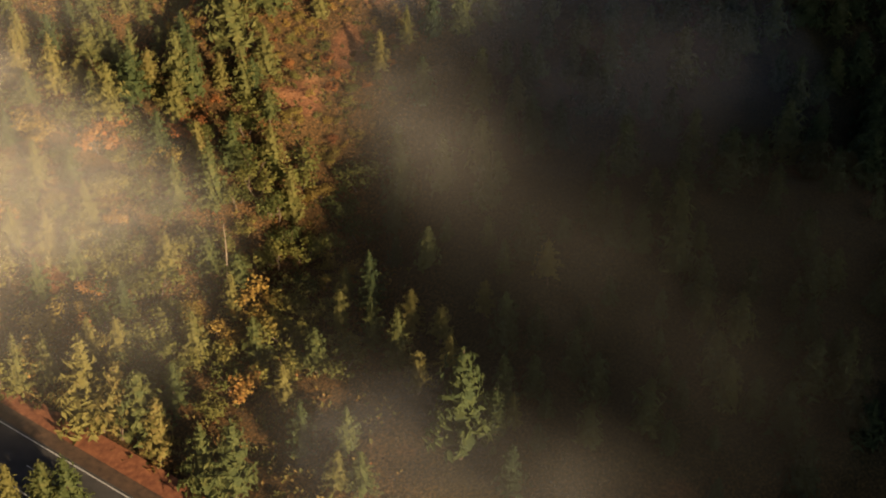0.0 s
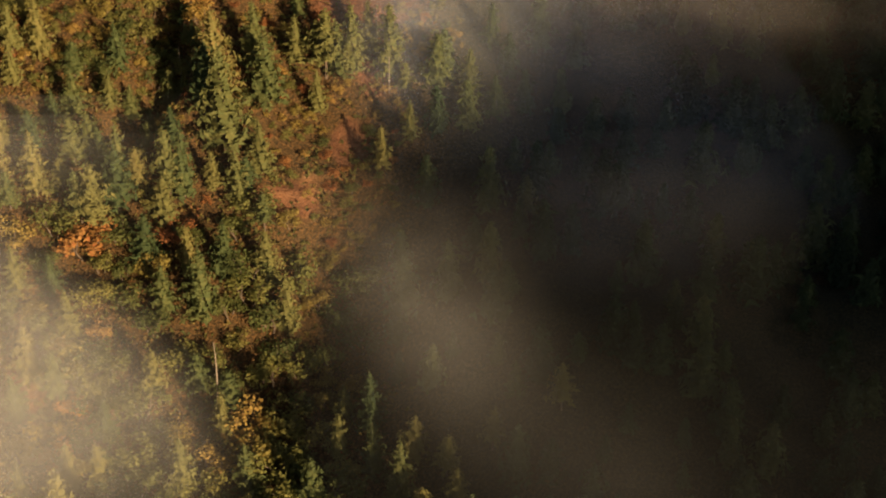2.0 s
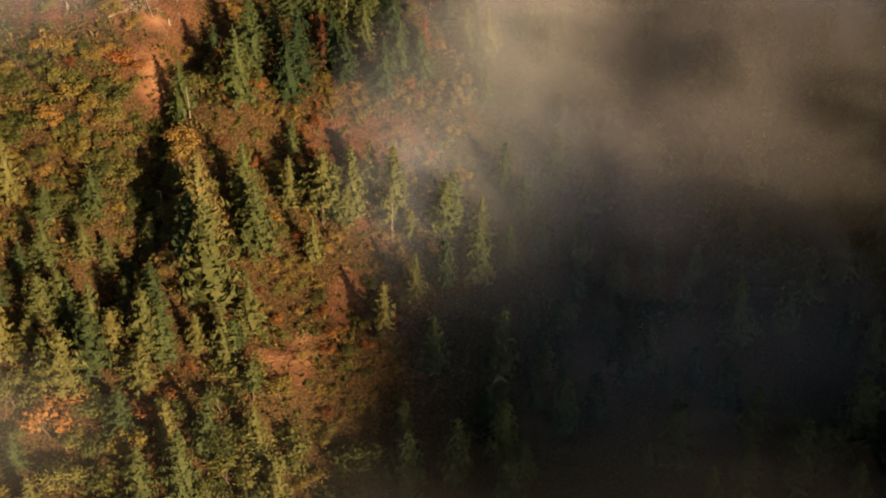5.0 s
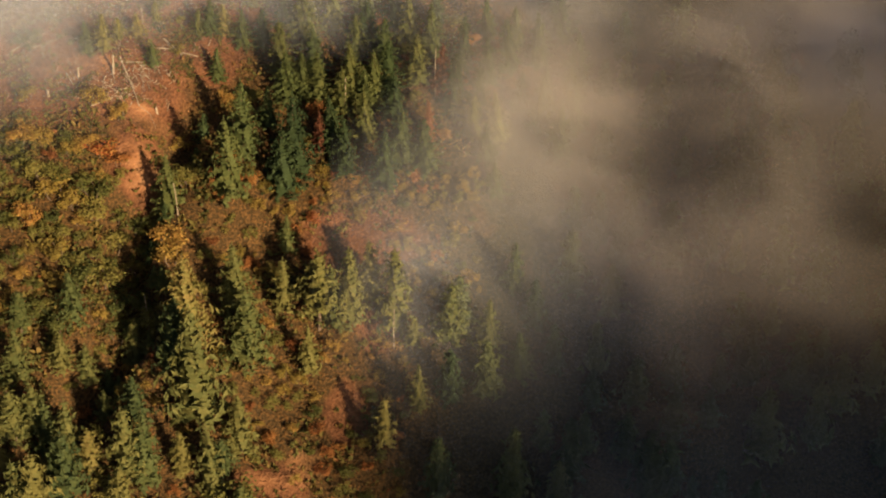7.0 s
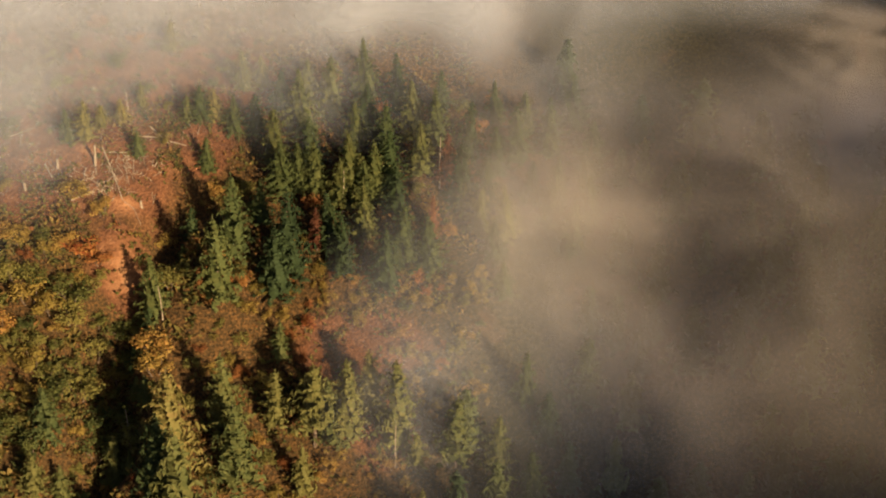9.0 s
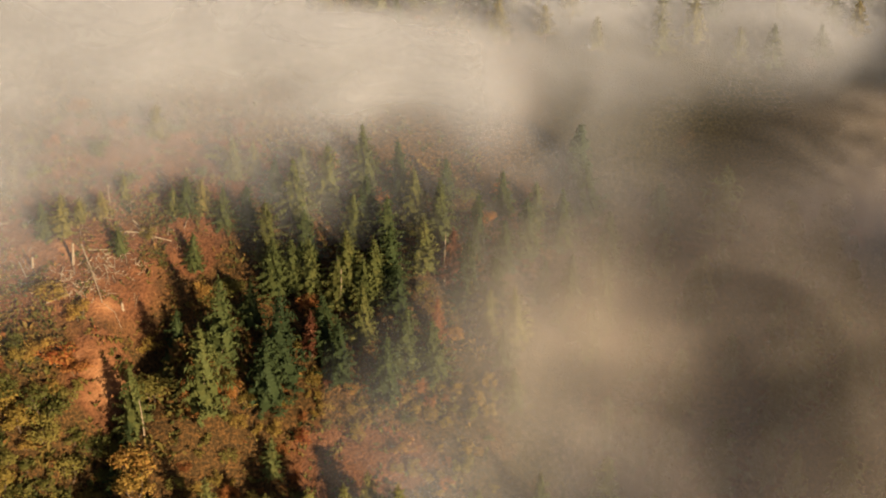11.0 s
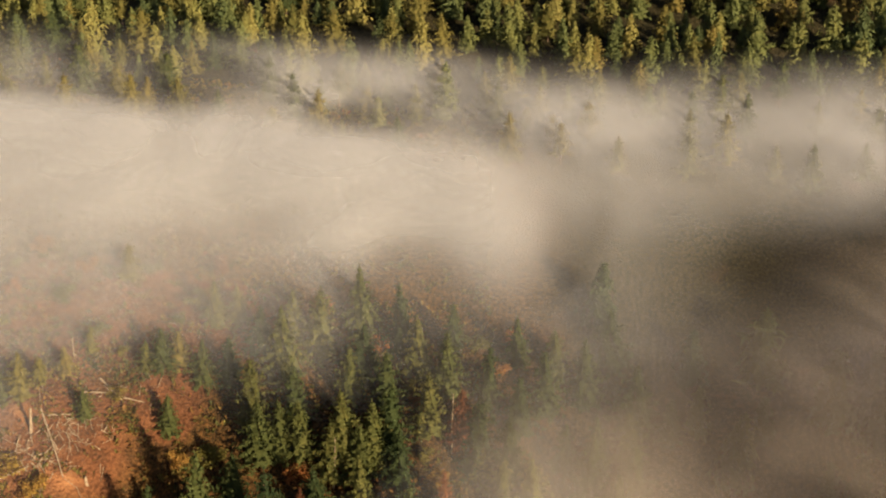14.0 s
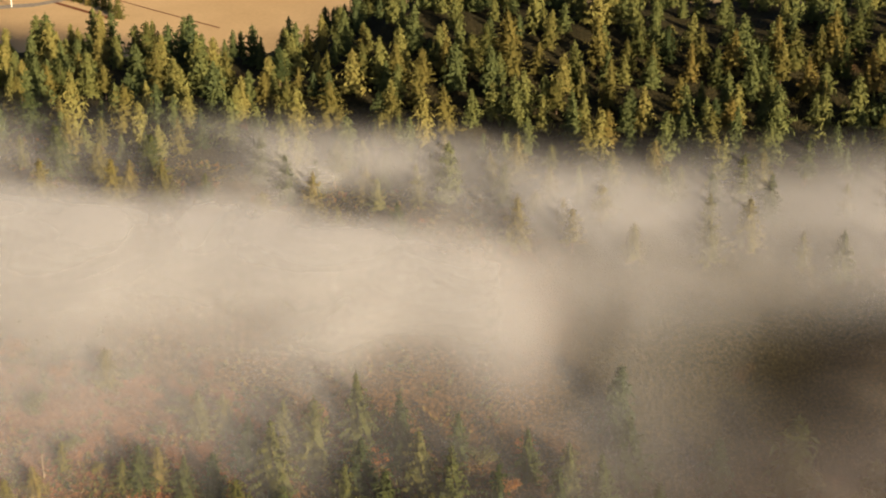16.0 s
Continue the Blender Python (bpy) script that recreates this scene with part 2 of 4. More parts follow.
def height(x, y):
    """Ground level in metres: a wooded hill above the road, a hollow on its shaded side, flat fields behind."""
    x, y = np.asarray(x, float), np.asarray(y, float)
    z = profile(y)
    hill = smooth(140, 185, y) * (1 - smooth(330, 420, y))
    z = z + 5 * smooth(-14, -46, x) * hill
    z = z - 9 * smooth(-6, 45, x) * smooth(150, 185, y) * (1 - smooth(225, 258, y))
    z = z - 22 * smooth(60, 170, x) * hill
    z = z + 11.5 * smooth(-36, -8, x) * smooth(266, 318, y) * (1 - smooth(345, 420, y))
    z = z - 14 * smooth(311, 345, y) * (1 - smooth(-54, -30, x)) * (1 - smooth(345, 420, y))
    z = z + 8 * smooth(-24, 14, x) * smooth(95, 112, y) * (1 - smooth(138, 166, y))
    # a gully added beside the open slope, so that ground lies in shade
    z = z - 9 * np.exp(-((x + 10) / 9) ** 2 - ((y - 154) / 10.5) ** 2)
    # a narrow draw with a steep east bank; beside it two dips added for shade
    across = x - np.interp(y, DRAW_Y, DRAW_X)
    z = z - 5.5 * smooth(-6, -0.5, across) * (1 - smooth(0.9, 2.8, across)) * smooth(166, 175, y) * (1 - smooth(205, 211, y))
    z = z - 3 * np.exp(-((x + 22) / 5.5) ** 2 - ((y - 192.5) / 2.4) ** 2) - 3 * np.exp(-((x + 10.5) / 3) ** 2 - ((y - 178) / 4) ** 2)
    # unseen spur behind the camera, crest shaped to keep low sun off the hollow
    s, u = -0.6 * x + 0.8 * y, 0.8 * x + 0.6 * y
    crest = np.interp(u, SPUR_AT, SPUR)
    crest = crest + 0.8 * np.sin(u * 0.27) + 3 * np.sin(u * 0.23) * smooth(125, 150, u)
    z = z + np.maximum(crest + 108, 0) * np.exp(-((s + 150) / 55) ** 2) * smooth(40, 62, u + 40)
    near = np.exp(-((y - 200) / 140) ** 2 - (x / 200) ** 2)
    bumps = np.sin(x * 0.21 + 1.3 * np.sin(y * 0.13)) * np.cos(y * 0.19 + 0.7) + 0.5 * np.sin(x * 0.47 + y * 0.31) * np.sin(y * 0.53 - 0.2 * x)
    z = z + 0.8 * bumps * near
    off, along = np.abs(road_off(x, y)), road_along(x, y)
    beside = (1 - smooth(5.8, 13, off)) * smooth(-400, -200, along) * (1 - smooth(140, 200, along))
    return z * (1 - beside) + (road_level(along) - 0.06) * beside


ROAD_AT, ROAD_WAY = (-53.3, 121.4), (0.822, -0.569)


# ---- the ground ----
def from_lists(name, verts, faces, mats, parent=None, smooth_faces=False, index=None):
    me = bpy.data.meshes.new(name)
    me.from_pydata(verts, [], faces)
    for m in mats if isinstance(mats, (list, tuple)) else [mats]:
        me.materials.append(m)
    if index is not None:
        me.polygons.foreach_set("material_index", np.asarray(index, dtype=np.int32))
    if smooth_faces:
        me.polygons.foreach_set("use_smooth", np.ones(len(me.polygons), dtype=bool))
    me.update()
    ob = new(name, me)
    ob.parent = parent
    return ob


def grid_faces(nx, ny):
    i, j = np.meshgrid(np.arange(nx - 1), np.arange(ny - 1), indexing="ij")
    a = (i * ny + j).ravel()
    return np.stack([a, a + ny, a + ny + 1, a + 1], 1)


def spaced(lo, near_lo, near_hi, hi, step, growth=1.06):
    """Even lines in the near part, ever wider apart outside it."""
    line = list(np.arange(near_lo, near_hi + step, step))
    d = step
    while line[-1] < hi:
        d *= growth
        line.append(line[-1] + d)
    d = step
    while line[0] > lo:
        d *= growth
        line.insert(0, line[0] - d)
    return np.array(line)


# Bare spots: metres east, metres ahead, half width, half depth.
BARE = [(-38, 200, 4.0, 3.0), (-21, 168.5, 4.0, 1.8), (-13, 177, 2.6, 3.6), (-47, 210, 13.0, 7.0), (-31, 215, 3.0, 3.5), (-36, 223, 12.0, 6.0), (-9, 187, 3.5, 3.0), (-12, 195, 7.0, 3.5), (-27, 226, 6.0, 3.0), (-50, 145, 3.0, 3.5)]


def bare_soil(x, y):
    d = sum(np.exp(-(((x - a) / p) ** 2 + ((y - b) / q) ** 2) ** 2) for a, b, p, q in BARE)
    return np.clip(d, 0, 1)


def raw_earth(x, y):
    """Scars of open sandy earth, with ragged edges."""
    d = sum(np.exp(-(((x - a) / p) ** 2 + ((y - b) / q) ** 2) ** 2) for a, b, p, q in RAW)
    return np.clip(d * (0.8 + 0.5 * np.sin(x * 2.1 + y) * np.sin(y * 1.7 - x)), 0, 1)


RAW = ((-38.6, 200.4, 2.6, 1.7), (-21, 168.5, 2.8, 0.9), (-17.5, 171, 1.6, 1.0), (-13.0, 178.5, 1.3, 1.6), (-47, 210, 4.0, 1.4), (-41, 205.5, 3.0, 1.0))
gx, gy = spaced(-4000, -95, 110, 4000, 1.6), spaced(-2500, 95, 345, 5000, 1.6)
X, Y = np.meshgrid(gx, gy, indexing="ij")
Z = height(X, Y)
faces = grid_faces(len(gx), len(gy))
centre_y = Y.ravel()[faces].mean(1)
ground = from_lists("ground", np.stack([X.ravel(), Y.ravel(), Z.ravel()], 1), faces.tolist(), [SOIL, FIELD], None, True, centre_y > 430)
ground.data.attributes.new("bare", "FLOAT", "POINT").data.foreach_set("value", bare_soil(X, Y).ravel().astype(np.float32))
# Mask for the darkened floor: the shaded hollow, and the ridge woods.
ground.data.attributes.new("shaded_wood_floor", "FLOAT", "POINT").data.foreach_set("value", np.maximum(np.maximum(smooth(-12, 6, X) * (1 - smooth(205, 225, Y)), smooth(3, 12, X)) * smooth(95, 112, Y), smooth(250, 262, Y)).ravel().astype(np.float32))
ground.data.attributes.new("raw_earth", "FLOAT", "POINT").data.foreach_set("value", raw_earth(X, Y).ravel().astype(np.float32))
tagged(ground, "steep hillside of red-brown soil and autumn brush", "ground", kind="structure")


def level(x, y):
    return float(height(x, y))


# ---- trees ----
def conifer_meshes(tall, radius, seed, base=0.12, fine=1.0, blunt=0.9):
    """A conifer of that height: a tapered, slightly bent trunk, and whorls of boughs whose sprays of needles face outwards and up."""
    rng = random.Random(seed)
    bend = [rng.uniform(-0.02, 0.02) * tall for _ in range(2)]
    verts, faces = [], []
    rings, sides = 7, 6
    for k in range(rings):
        u = k / (rings - 1)
        r = 0.016 * tall * (1 - u) ** 0.9 + 0.012
        for s in range(sides):
            a = 2 * math.pi * s / sides
            verts.append((r * math.cos(a) + bend[0] * u * u, r * math.sin(a) + bend[1] * u * u, tall * u - (0.6 if k == 0 else 0)))
    for k in range(rings - 1):
        for s in range(sides):
            a, b = k * sides + s, k * sides + (s + 1) % sides
            faces.append((a, b, b + sides, a + sides))
    trunk = (verts, faces)
    verts, faces = [], []

    def spray(at, n, way, size, slim):
        """A tuft: a bent lozenge of needles about that wide across, facing n."""
        n = n.normalized()
        d = (way - n * way.dot(n)).normalized()
        w = n.cross(d) * (size * slim)
        i = len(verts)
        verts.extend((at - d * size * 0.3, at + d * size * 0.25 + w, at + d * size - n * size * 0.18, at + d * size * 0.25 - w))
        faces.append((i, i + 1, i + 2, i + 3))

    up = Vector((0, 0, 1))
    whorls = int(tall * 1.75)
    for k in range(whorls):
        u = min(max(base + (1 - base) * (k + rng.uniform(-0.3, 0.3)) / whorls, base), 0.985)
        v = (u - base) / (1 - base)
        reach = 1.12 * radius * (1 - v) ** blunt * min(1, 0.6 + 2.5 * v) * rng.uniform(0.8, 1.12) + 0.16
        boughs = max(4, int(round(6.6 - 2.4 * v)))
        turn = rng.uniform(0, 6.28)
        for n in range(boughs):
            a = turn + 2 * math.pi * n / boughs + rng.uniform(-0.4, 0.4)
            long = reach * rng.uniform(0.6, 1.3)
            lift = 0.55 * v - 0.2 + rng.uniform(-0.2, 0.2)
            root = Vector((bend[0] * u * u, bend[1] * u * u, tall * u))
            out, side = Vector((math.cos(a), math.sin(a), 0)), Vector((-math.sin(a), math.cos(a), 0))
            tufts = max(2, int(1.7 + long * 2.7 * fine))
            for q in range(tufts):
                w = (q + rng.uniform(0.5, 1.0)) / tufts
                at = root + out * (long * w) + up * (long * (lift * w - 0.16 * w * (1.4 - w)))
                size = (0.2 + 0.2 * w) * (0.62 + 0.5 * min(long, 1.5)) * rng.uniform(0.75, 1.25) / fine ** 0.5
                for hand in (-1, 0, 1):
                    if hand == 0 and q < tufts - 1 and rng.random() < 0.6:
                        continue
                    face = out * rng.uniform(0.4, 1.0) + up * rng.uniform(0.0, 0.7) + side * (0.4 * hand + rng.uniform(-0.35, 0.35))
                    spray(at, face, out * 0.7 + side * hand * rng.uniform(0.5, 1.0) + up * rng.uniform(-0.2, 0.35), size * 1.15, rng.uniform(0.16, 0.28))
    # the shaded inside of the crown, close round the trunk
    for k in range(whorls):
        u = base + (0.95 - base) * (k + 0.5) / whorls
        v = (u - base) / (1 - base)
        r = 0.5 * radius * (1 - v) ** blunt
        for n in range(5):
            a = 2.4 * k + 2 * math.pi * n / 5
            out = Vector((math.cos(a), math.sin(a), 0))
            spray(Vector((bend[0] * u * u, bend[1] * u * u, tall * u)) + out * r, out + up * 0.6, Vector((-out.y, out.x, 0.3)), 0.3 + 0.55 * r, 0.6)
    top = Vector((bend[0], bend[1], tall))
    for n in range(5):
        a = n * 1.2566
        out = Vector((math.cos(a), math.sin(a), 0))
        spray(top - up * (0.12 * n), out + up * 0.3, up + out * 0.25, 0.34, 0.22)
    return trunk, (verts, faces)


def leafy_meshes(wide, tall, seed, leaves=520):
    """A broadleaf tree or shrub: several stems that fork, and clumps of leaves with gaps between them."""
    rng = random.Random(seed)
    verts, faces, ends = [], [], []

    def limb(a, b, r0, r1):
        axis = (b - a).normalized()
        p = axis.orthogonal().normalized()
        q = axis.cross(p)
        i = len(verts)
        for at, r in ((a, r0), (b, r1)):
            for s in range(5):
                verts.append(at + (p * math.cos(s * 1.2566) + q * math.sin(s * 1.2566)) * r)
        for s in range(5):
            faces.append((i + s, i + (s + 1) % 5, i + 5 + (s + 1) % 5, i + 5 + s))

    stems = 3
    for n in range(stems):
        a = 2 * math.pi * n / stems + rng.uniform(-0.4, 0.4)
        foot = Vector((0.06 * wide * math.cos(a), 0.06 * wide * math.sin(a), -0.4))
        knee = Vector((0.18 * wide * math.cos(a), 0.18 * wide * math.sin(a), tall * rng.uniform(0.2, 0.3)))
        limb(foot, knee, 0.022 * tall, 0.014 * tall)
        for k in range(3):
            b = a + rng.uniform(-1.1, 1.1)
            end = Vector((wide * rng.uniform(0.15, 0.42) * math.cos(b), wide * rng.uniform(0.15, 0.42) * math.sin(b), tall * rng.uniform(0.28, 0.85)))
            limb(knee, end, 0.012 * tall, 0.004 * tall)
            ends.append(end)
    wood = (verts, faces)
    lv, lf = [], []
    for k in range(leaves):
        c = ends[k % len(ends)] * rng.uniform(0.8, 1.05)
        d = Vector((rng.gauss(0, 1), rng.gauss(0, 1), rng.gauss(0, 0.8)))
        at = c + d.normalized() * (0.22 * wide * rng.random() ** 0.4)
        at.z = max(at.z, 0.05 * tall)
        size = wide * rng.uniform(0.017, 0.038) + 0.04
        n = (d.normalized() + Vector((rng.gauss(0, 0.5), rng.gauss(0, 0.5), rng.gauss(0.25, 0.5)))).normalized()
        p = (n.orthogonal().normalized() + n.cross(n.orthogonal()) * rng.uniform(-1.5, 1.5)).normalized()
        q = n.cross(p)
        i = len(lv)
        lv += [at - p * size, at + q * size * 0.75, at + p * size - n * size * 0.3, at - q * size * 0.75]
        lf.append((i, i + 1, i + 2, i + 3))
    return wood, (lv, lf)


def tree_kind(name, wood, crown, bark_mat, leaf_mat, label, category, group, wood_part="trunk"):
    """The first tree of a kind, under the ground's middle until its copies are planted."""
    base = new(name)
    tagged(base, label, category, group)
    from_lists(wood_part, *wood, bark_mat, base)
    from_lists("crown", *crown, leaf_mat, base)
    return base


PLANTED = []


def plant(kinds, rows, rng, unit):
    """Trees at (x, y, height): each a copy of one of the kinds, whose own height is unit."""
    for x, y, tall in rows:
        kind = rng.choice(kinds)
        s = tall / unit
        m = Matrix.LocRotScale((x, y, level(x, y) - 0.1), Euler((rng.uniform(-0.03, 0.03), rng.uniform(-0.03, 0.03), rng.uniform(0, 6.28))), None)
        fat = s * rng.uniform(0.9, 1.25) * (1.25 if tall < 7 else 1.08)
        t = copy_thing(kind, m)
        t.scale = (fat, fat, s)
        PLANTED.append((x, y))


def drop_kind(kind):
    for o in (*kind.children_recursive, kind):
        bpy.data.objects.remove(o)


PINES = []
for k in range(7):
    slim = (1.75, 1.5, 2.1, 1.6, 1.9, 1.4, 2.2)[k]
    PINES.append(tree_kind("conifer", *conifer_meshes(10.0, slim * 1.36, 20 + k, (0.06, 0.1, 0.05, 0.22, 0.08, 0.3, 0.12)[k], 1.0, (0.9, 0.8, 0.95, 0.7, 0.85, 0.65, 0.9)[k]), BARK, NEEDLES, "olive-green conifer with drooping boughs on the hillside", "conifer", "conifers on the hillside"))
SPRUCES = [tree_kind("conifer", *conifer_meshes(10.0, (2.8, 2.5, 3.2)[k], 40 + k, (0.04, 0.08, 0.05)[k], 1.0, (0.95, 0.9, 1.0)[k]), BARK, NEEDLES_DARK, "dark green bushy conifer in a dense stand", "conifer", "dark conifers in the stand") for k in range(3)]
RED_PINES = [tree_kind("conifer", *conifer_meshes(10.0, 1.7, 60 + k, 0.15, 0.9), BARK, NEEDLES_RED, "dying conifer with rust-red needles among green ones", "conifer", "dying conifers") for k in range(2)]

# Trees by stand: metres east, metres ahead, height.
ROADSIDE_CONIFERS = [(-41.2, 124.1, 12.6), (-36.8, 121.3, 11.2), (-33.7, 119.9, 11.4), (-31.8, 117.6, 9.4), (-46.9, 129.9, 7), (-50.4, 129.3, 8.3), (-31.5, 125.9, 6.9), (-29.6, 132.2, 8.4), (-22.3, 131.5, 7), (-18.4, 125.7, 5.7), (-25.7, 113, 10.8), (-22.5, 111.1, 12), (-15.8, 118.1, 7.4), (-10.6, 117, 5.8), (-39.2, 122.6, 7), (-46.7, 110.2, 6.4), (-43.1, 110.4, 6.8), (-40.1, 110.1, 8.1), (-42.4, 132, 6.6), (-38.8, 132.5, 6.6)]
HOLLOW_CONIFERS = [(-8.8, 138.5, 8.1), (-12.5, 135.5, 5.6), (-8.4, 132.5, 6.5), (-5.4, 128.8, 7.8), (4.7, 131.5, 5.8), (12.4, 135.3, 6.3), (7.4, 137.5, 4.9), (1.9, 112.3, 14.6), (5.6, 114.3, 6.8), (7.6, 115.4, 4.8), (0.8, 125.9, 5.2), (-12.1, 142, 4.3), (-2.8, 123.1, 6.4), (-0.3, 130, 5.6), (-4, 133.2, 5.7), (-15, 128.9, 6.5), (-8.7, 110, 5.5), (-11.2, 111.2, 4.8)]
SLOPE_CONIFERS = [(-31, 180.9, 11.3), (-28.9, 173.7, 14.1), (-31.7, 177.4, 10), (-25.9, 185.7, 8.8), (-24.1, 180.8, 9.5), (-20.8, 186.7, 6.9), (-16.5, 185.3, 9.8), (-12.8, 185.8, 10), (-7.9, 185.2, 10.5), (-5, 176.6, 5.5), (-1.6, 183, 8.8), (2.8, 183.7, 6.2), (6.4, 181.2, 6.1), (-8.7, 173.4, 6.1), (5.9, 189.8, 6.6), (-17.3, 180.7, 6.3), (-14.7, 185.6, 7.9), (-10.7, 188.2, 7.9), (-5.8, 182.5, 4.8), (-20.9, 194, 4.7)]
THICKET_CONIFERS = [(-51.4, 176.1, 4), (-48.6, 176.5, 6.6), (-47.6, 169.9, 6.7), (-46, 171.3, 6.6), (-44.4, 170.5, 7), (-42.2, 169.4, 8.8), (-41.8, 178.4, 4.8), (-39.7, 178.8, 3.7), (-38.4, 178.1, 4.1), (-44.3, 177.6, 4.7), (-44, 162.7, 10), (-41.4, 164.9, 9.4), (-39.4, 167.7, 5.6), (-35.3, 167.4, 9.7), (-33.6, 167.4, 9.6), (-30, 168.6, 5.2), (-26.7, 167.8, 7.8), (-25.7, 168.4, 5.5), (-24.2, 171.9, 7.5), (-48.7, 166.7, 4.7), (-31.8, 157.6, 7), (-29.8, 153.5, 10.1), (-27.6, 158.2, 7.8), (-46, 163.7, 7.8)]
STAND_CONIFERS = [(-27.7, 197.2, 10.1), (-26.6, 202.1, 9.9), (-31.8, 205.7, 5.2), (-21.7, 198.9, 8.4), (-20.5, 201.7, 10.2), (-20, 211.5, 5.8), (-16, 204.8, 6.4), (-14.4, 201.9, 7.6), (-12.1, 205.6, 7), (-12.5, 218.9, 6.5), (-7.6, 203.3, 7.3), (-6.8, 219.9, 6.9), (2.1, 210.5, 6.8), (-13.9, 210.9, 7), (-11, 210.4, 6.7), (-9.3, 211.5, 7.4), (-25.6, 217.9, 5.2), (-28.2, 217.1, 4.9), (-17, 222, 7.6), (-4.1, 217.3, 7.2), (-1.1, 211.2, 7.8), (-18.9, 215.2, 6.5), (-22, 210.8, 6.4)]
FAR_STAND_CONIFERS = [(-34.7, 196.2, 7.4), (-32.2, 202, 2.5), (-14.9, 208.8, 5.8), (-17.9, 210.7, 6.4), (-5.8, 213.3, 6.5), (-8.6, 208.4, 5.8), (-12.1, 209, 5.8), (0.1, 217, 7.2), (3.1, 215.1, 6.5), (-30.7, 211.8, 4.5), (-38.4, 210.8, 3.2), (-13.6, 216.8, 5.9), (-10, 215.6, 6.5), (-0.5, 210.2, 3.9), (2.8, 204.2, 5.1), (3.8, 200.5, 4.5)]
RED_CONIFERS = [(-17.4, 203.8, 5.4), (-4.3, 205.8, 5.6), (-2.6, 212.2, 7.0)]
RIDGE_FOREST = [(-54.6, 264.1, 8.4), (-52.1, 260.6, 7.9), (-55.1, 279.4, 5.9), (-53.9, 280.7, 6.9), (-53.2, 287.6, 5.7), (-48.4, 281.4, 5.6), (-42, 264.2, 8.2), (-43, 287.5, 7.6), (-46.8, 300.8, 8.5), (-37, 291.3, 6.4), (-33.9, 288.7, 8.3), (-27.8, 281.8, 6.8), (-27.2, 292.9, 7.5), (-25.3, 284.4, 6.3), (-23.8, 285.3, 7.2), (-19.4, 280, 7.7), (-15.7, 292.2, 6.8), (-20.7, 292.4, 6.3), (-11.4, 277.9, 7.9), (-8.3, 283.8, 6.9)]
RIDGE_FOREST_B = [(-4.6, 277.2, 7.4), (-16.1, 300, 6.1), (-25, 310.4, 6.6), (-11, 290.7, 7.1), (-7.6, 289.2, 6.8), (-4.6, 293, 5.9), (1.2, 295.6, 6.4), (-1.2, 291.3, 8.1), (4.6, 291.9, 6.5), (8.1, 292, 5.5), (12.8, 289.4, 6.9), (10.1, 283.1, 6.2), (17.1, 284.4, 8.1), (20.5, 294.1, 6), (24, 293.8, 5.6), (25.7, 280, 7.2), (12.5, 266.9, 7.8), (26.2, 296.1, 6.6), (30.5, 294.1, 7), (32.2, 290.2, 6.3)]
RIDGE_FOREST_C = [(34.8, 292.7, 7.4), (38.1, 299.1, 5.6), (37.8, 288.6, 7.7), (43.8, 294.9, 7.5), (44, 287, 7), (50.1, 299, 7.9), (50.4, 293.1, 6.9), (53, 289.9, 6.9), (53.6, 300, 7.2), (41.4, 295.3, 8.5), (47.6, 296.2, 7), (28, 270.5, 7.8), (31.5, 276, 6.4), (15.7, 273.8, 6.4), (28.9, 291.2, 6.6), (22.5, 297.8, 6.6), (16.8, 296.1, 8.5), (10.1, 299.8, 6.3), (4.3, 295.6, 8.4), (40.6, 288.8, 6.8)]

rng = random.Random(5)
for stand in (ROADSIDE_CONIFERS, HOLLOW_CONIFERS, SLOPE_CONIFERS, THICKET_CONIFERS):
    plant(PINES, stand, rng, 10.0)
for stand in (RIDGE_FOREST, RIDGE_FOREST_B, RIDGE_FOREST_C):
    plant(PINES, [(x, y, 0.85 * tall) for x, y, tall in stand], rng, 10.0)
for stand in (STAND_CONIFERS, FAR_STAND_CONIFERS):
    plant(SPRUCES, stand, rng, 10.0)
plant(RED_PINES, RED_CONIFERS, rng, 10.0)


def scatter(count, where, rng, apart):
    """Places, each that far from all that is planted."""
    rows = []
    for _ in range(count * 12):
        if len(rows) == count:
            break
        x, y, tall = where(rng)
        if min((x - a) ** 2 + (y - b) ** 2 for a, b in PLANTED) > apart * apart:
            rows.append((x, y, tall))
            PLANTED.append((x, y))
    return rows


def box_of(x0, x1, y0, y1, low, high):
    return lambda r: (r.uniform(x0, x1), r.uniform(y0, y1), r.uniform(low, high))


plant(PINES, scatter(22, box_of(-58, -18, 138, 165, 5, 8.5), rng, 4.0), rng, 10.0)
plant(PINES, scatter(18, box_of(-60, -34, 163, 184, 5, 8.5), rng, 3.4), rng, 10.0)
plant(PINES, [(-46.6, 212.1, 4.2), (-44.6, 211.8, 4.8), (-42.6, 212.4, 3.6), (-40.8, 214.6, 3.2), (-38.9, 217.2, 3.2), (-33.5, 216.4, 3.4), (-32.1, 216.9, 4.6), (-30.6, 218.0, 4.0), (-27.6, 223.3, 5.2), (-36.8, 226.0, 4.6), (-25.5, 224.5, 4.4)], rng, 10.0)
plant(SPRUCES, [(-34.2, 186.2, 3.6), (-35.6, 188.4, 2.8), (-36.4, 191.8, 3.0), (-35.0, 194.6, 2.4), (-35.4, 181.5, 3.2), (-37.4, 178.0, 3.4)], rng, 10.0)
plant(SPRUCES, scatter(10, box_of(-26, -2, 200, 224, 5, 8.5), rng, 3.0), rng, 10.0)
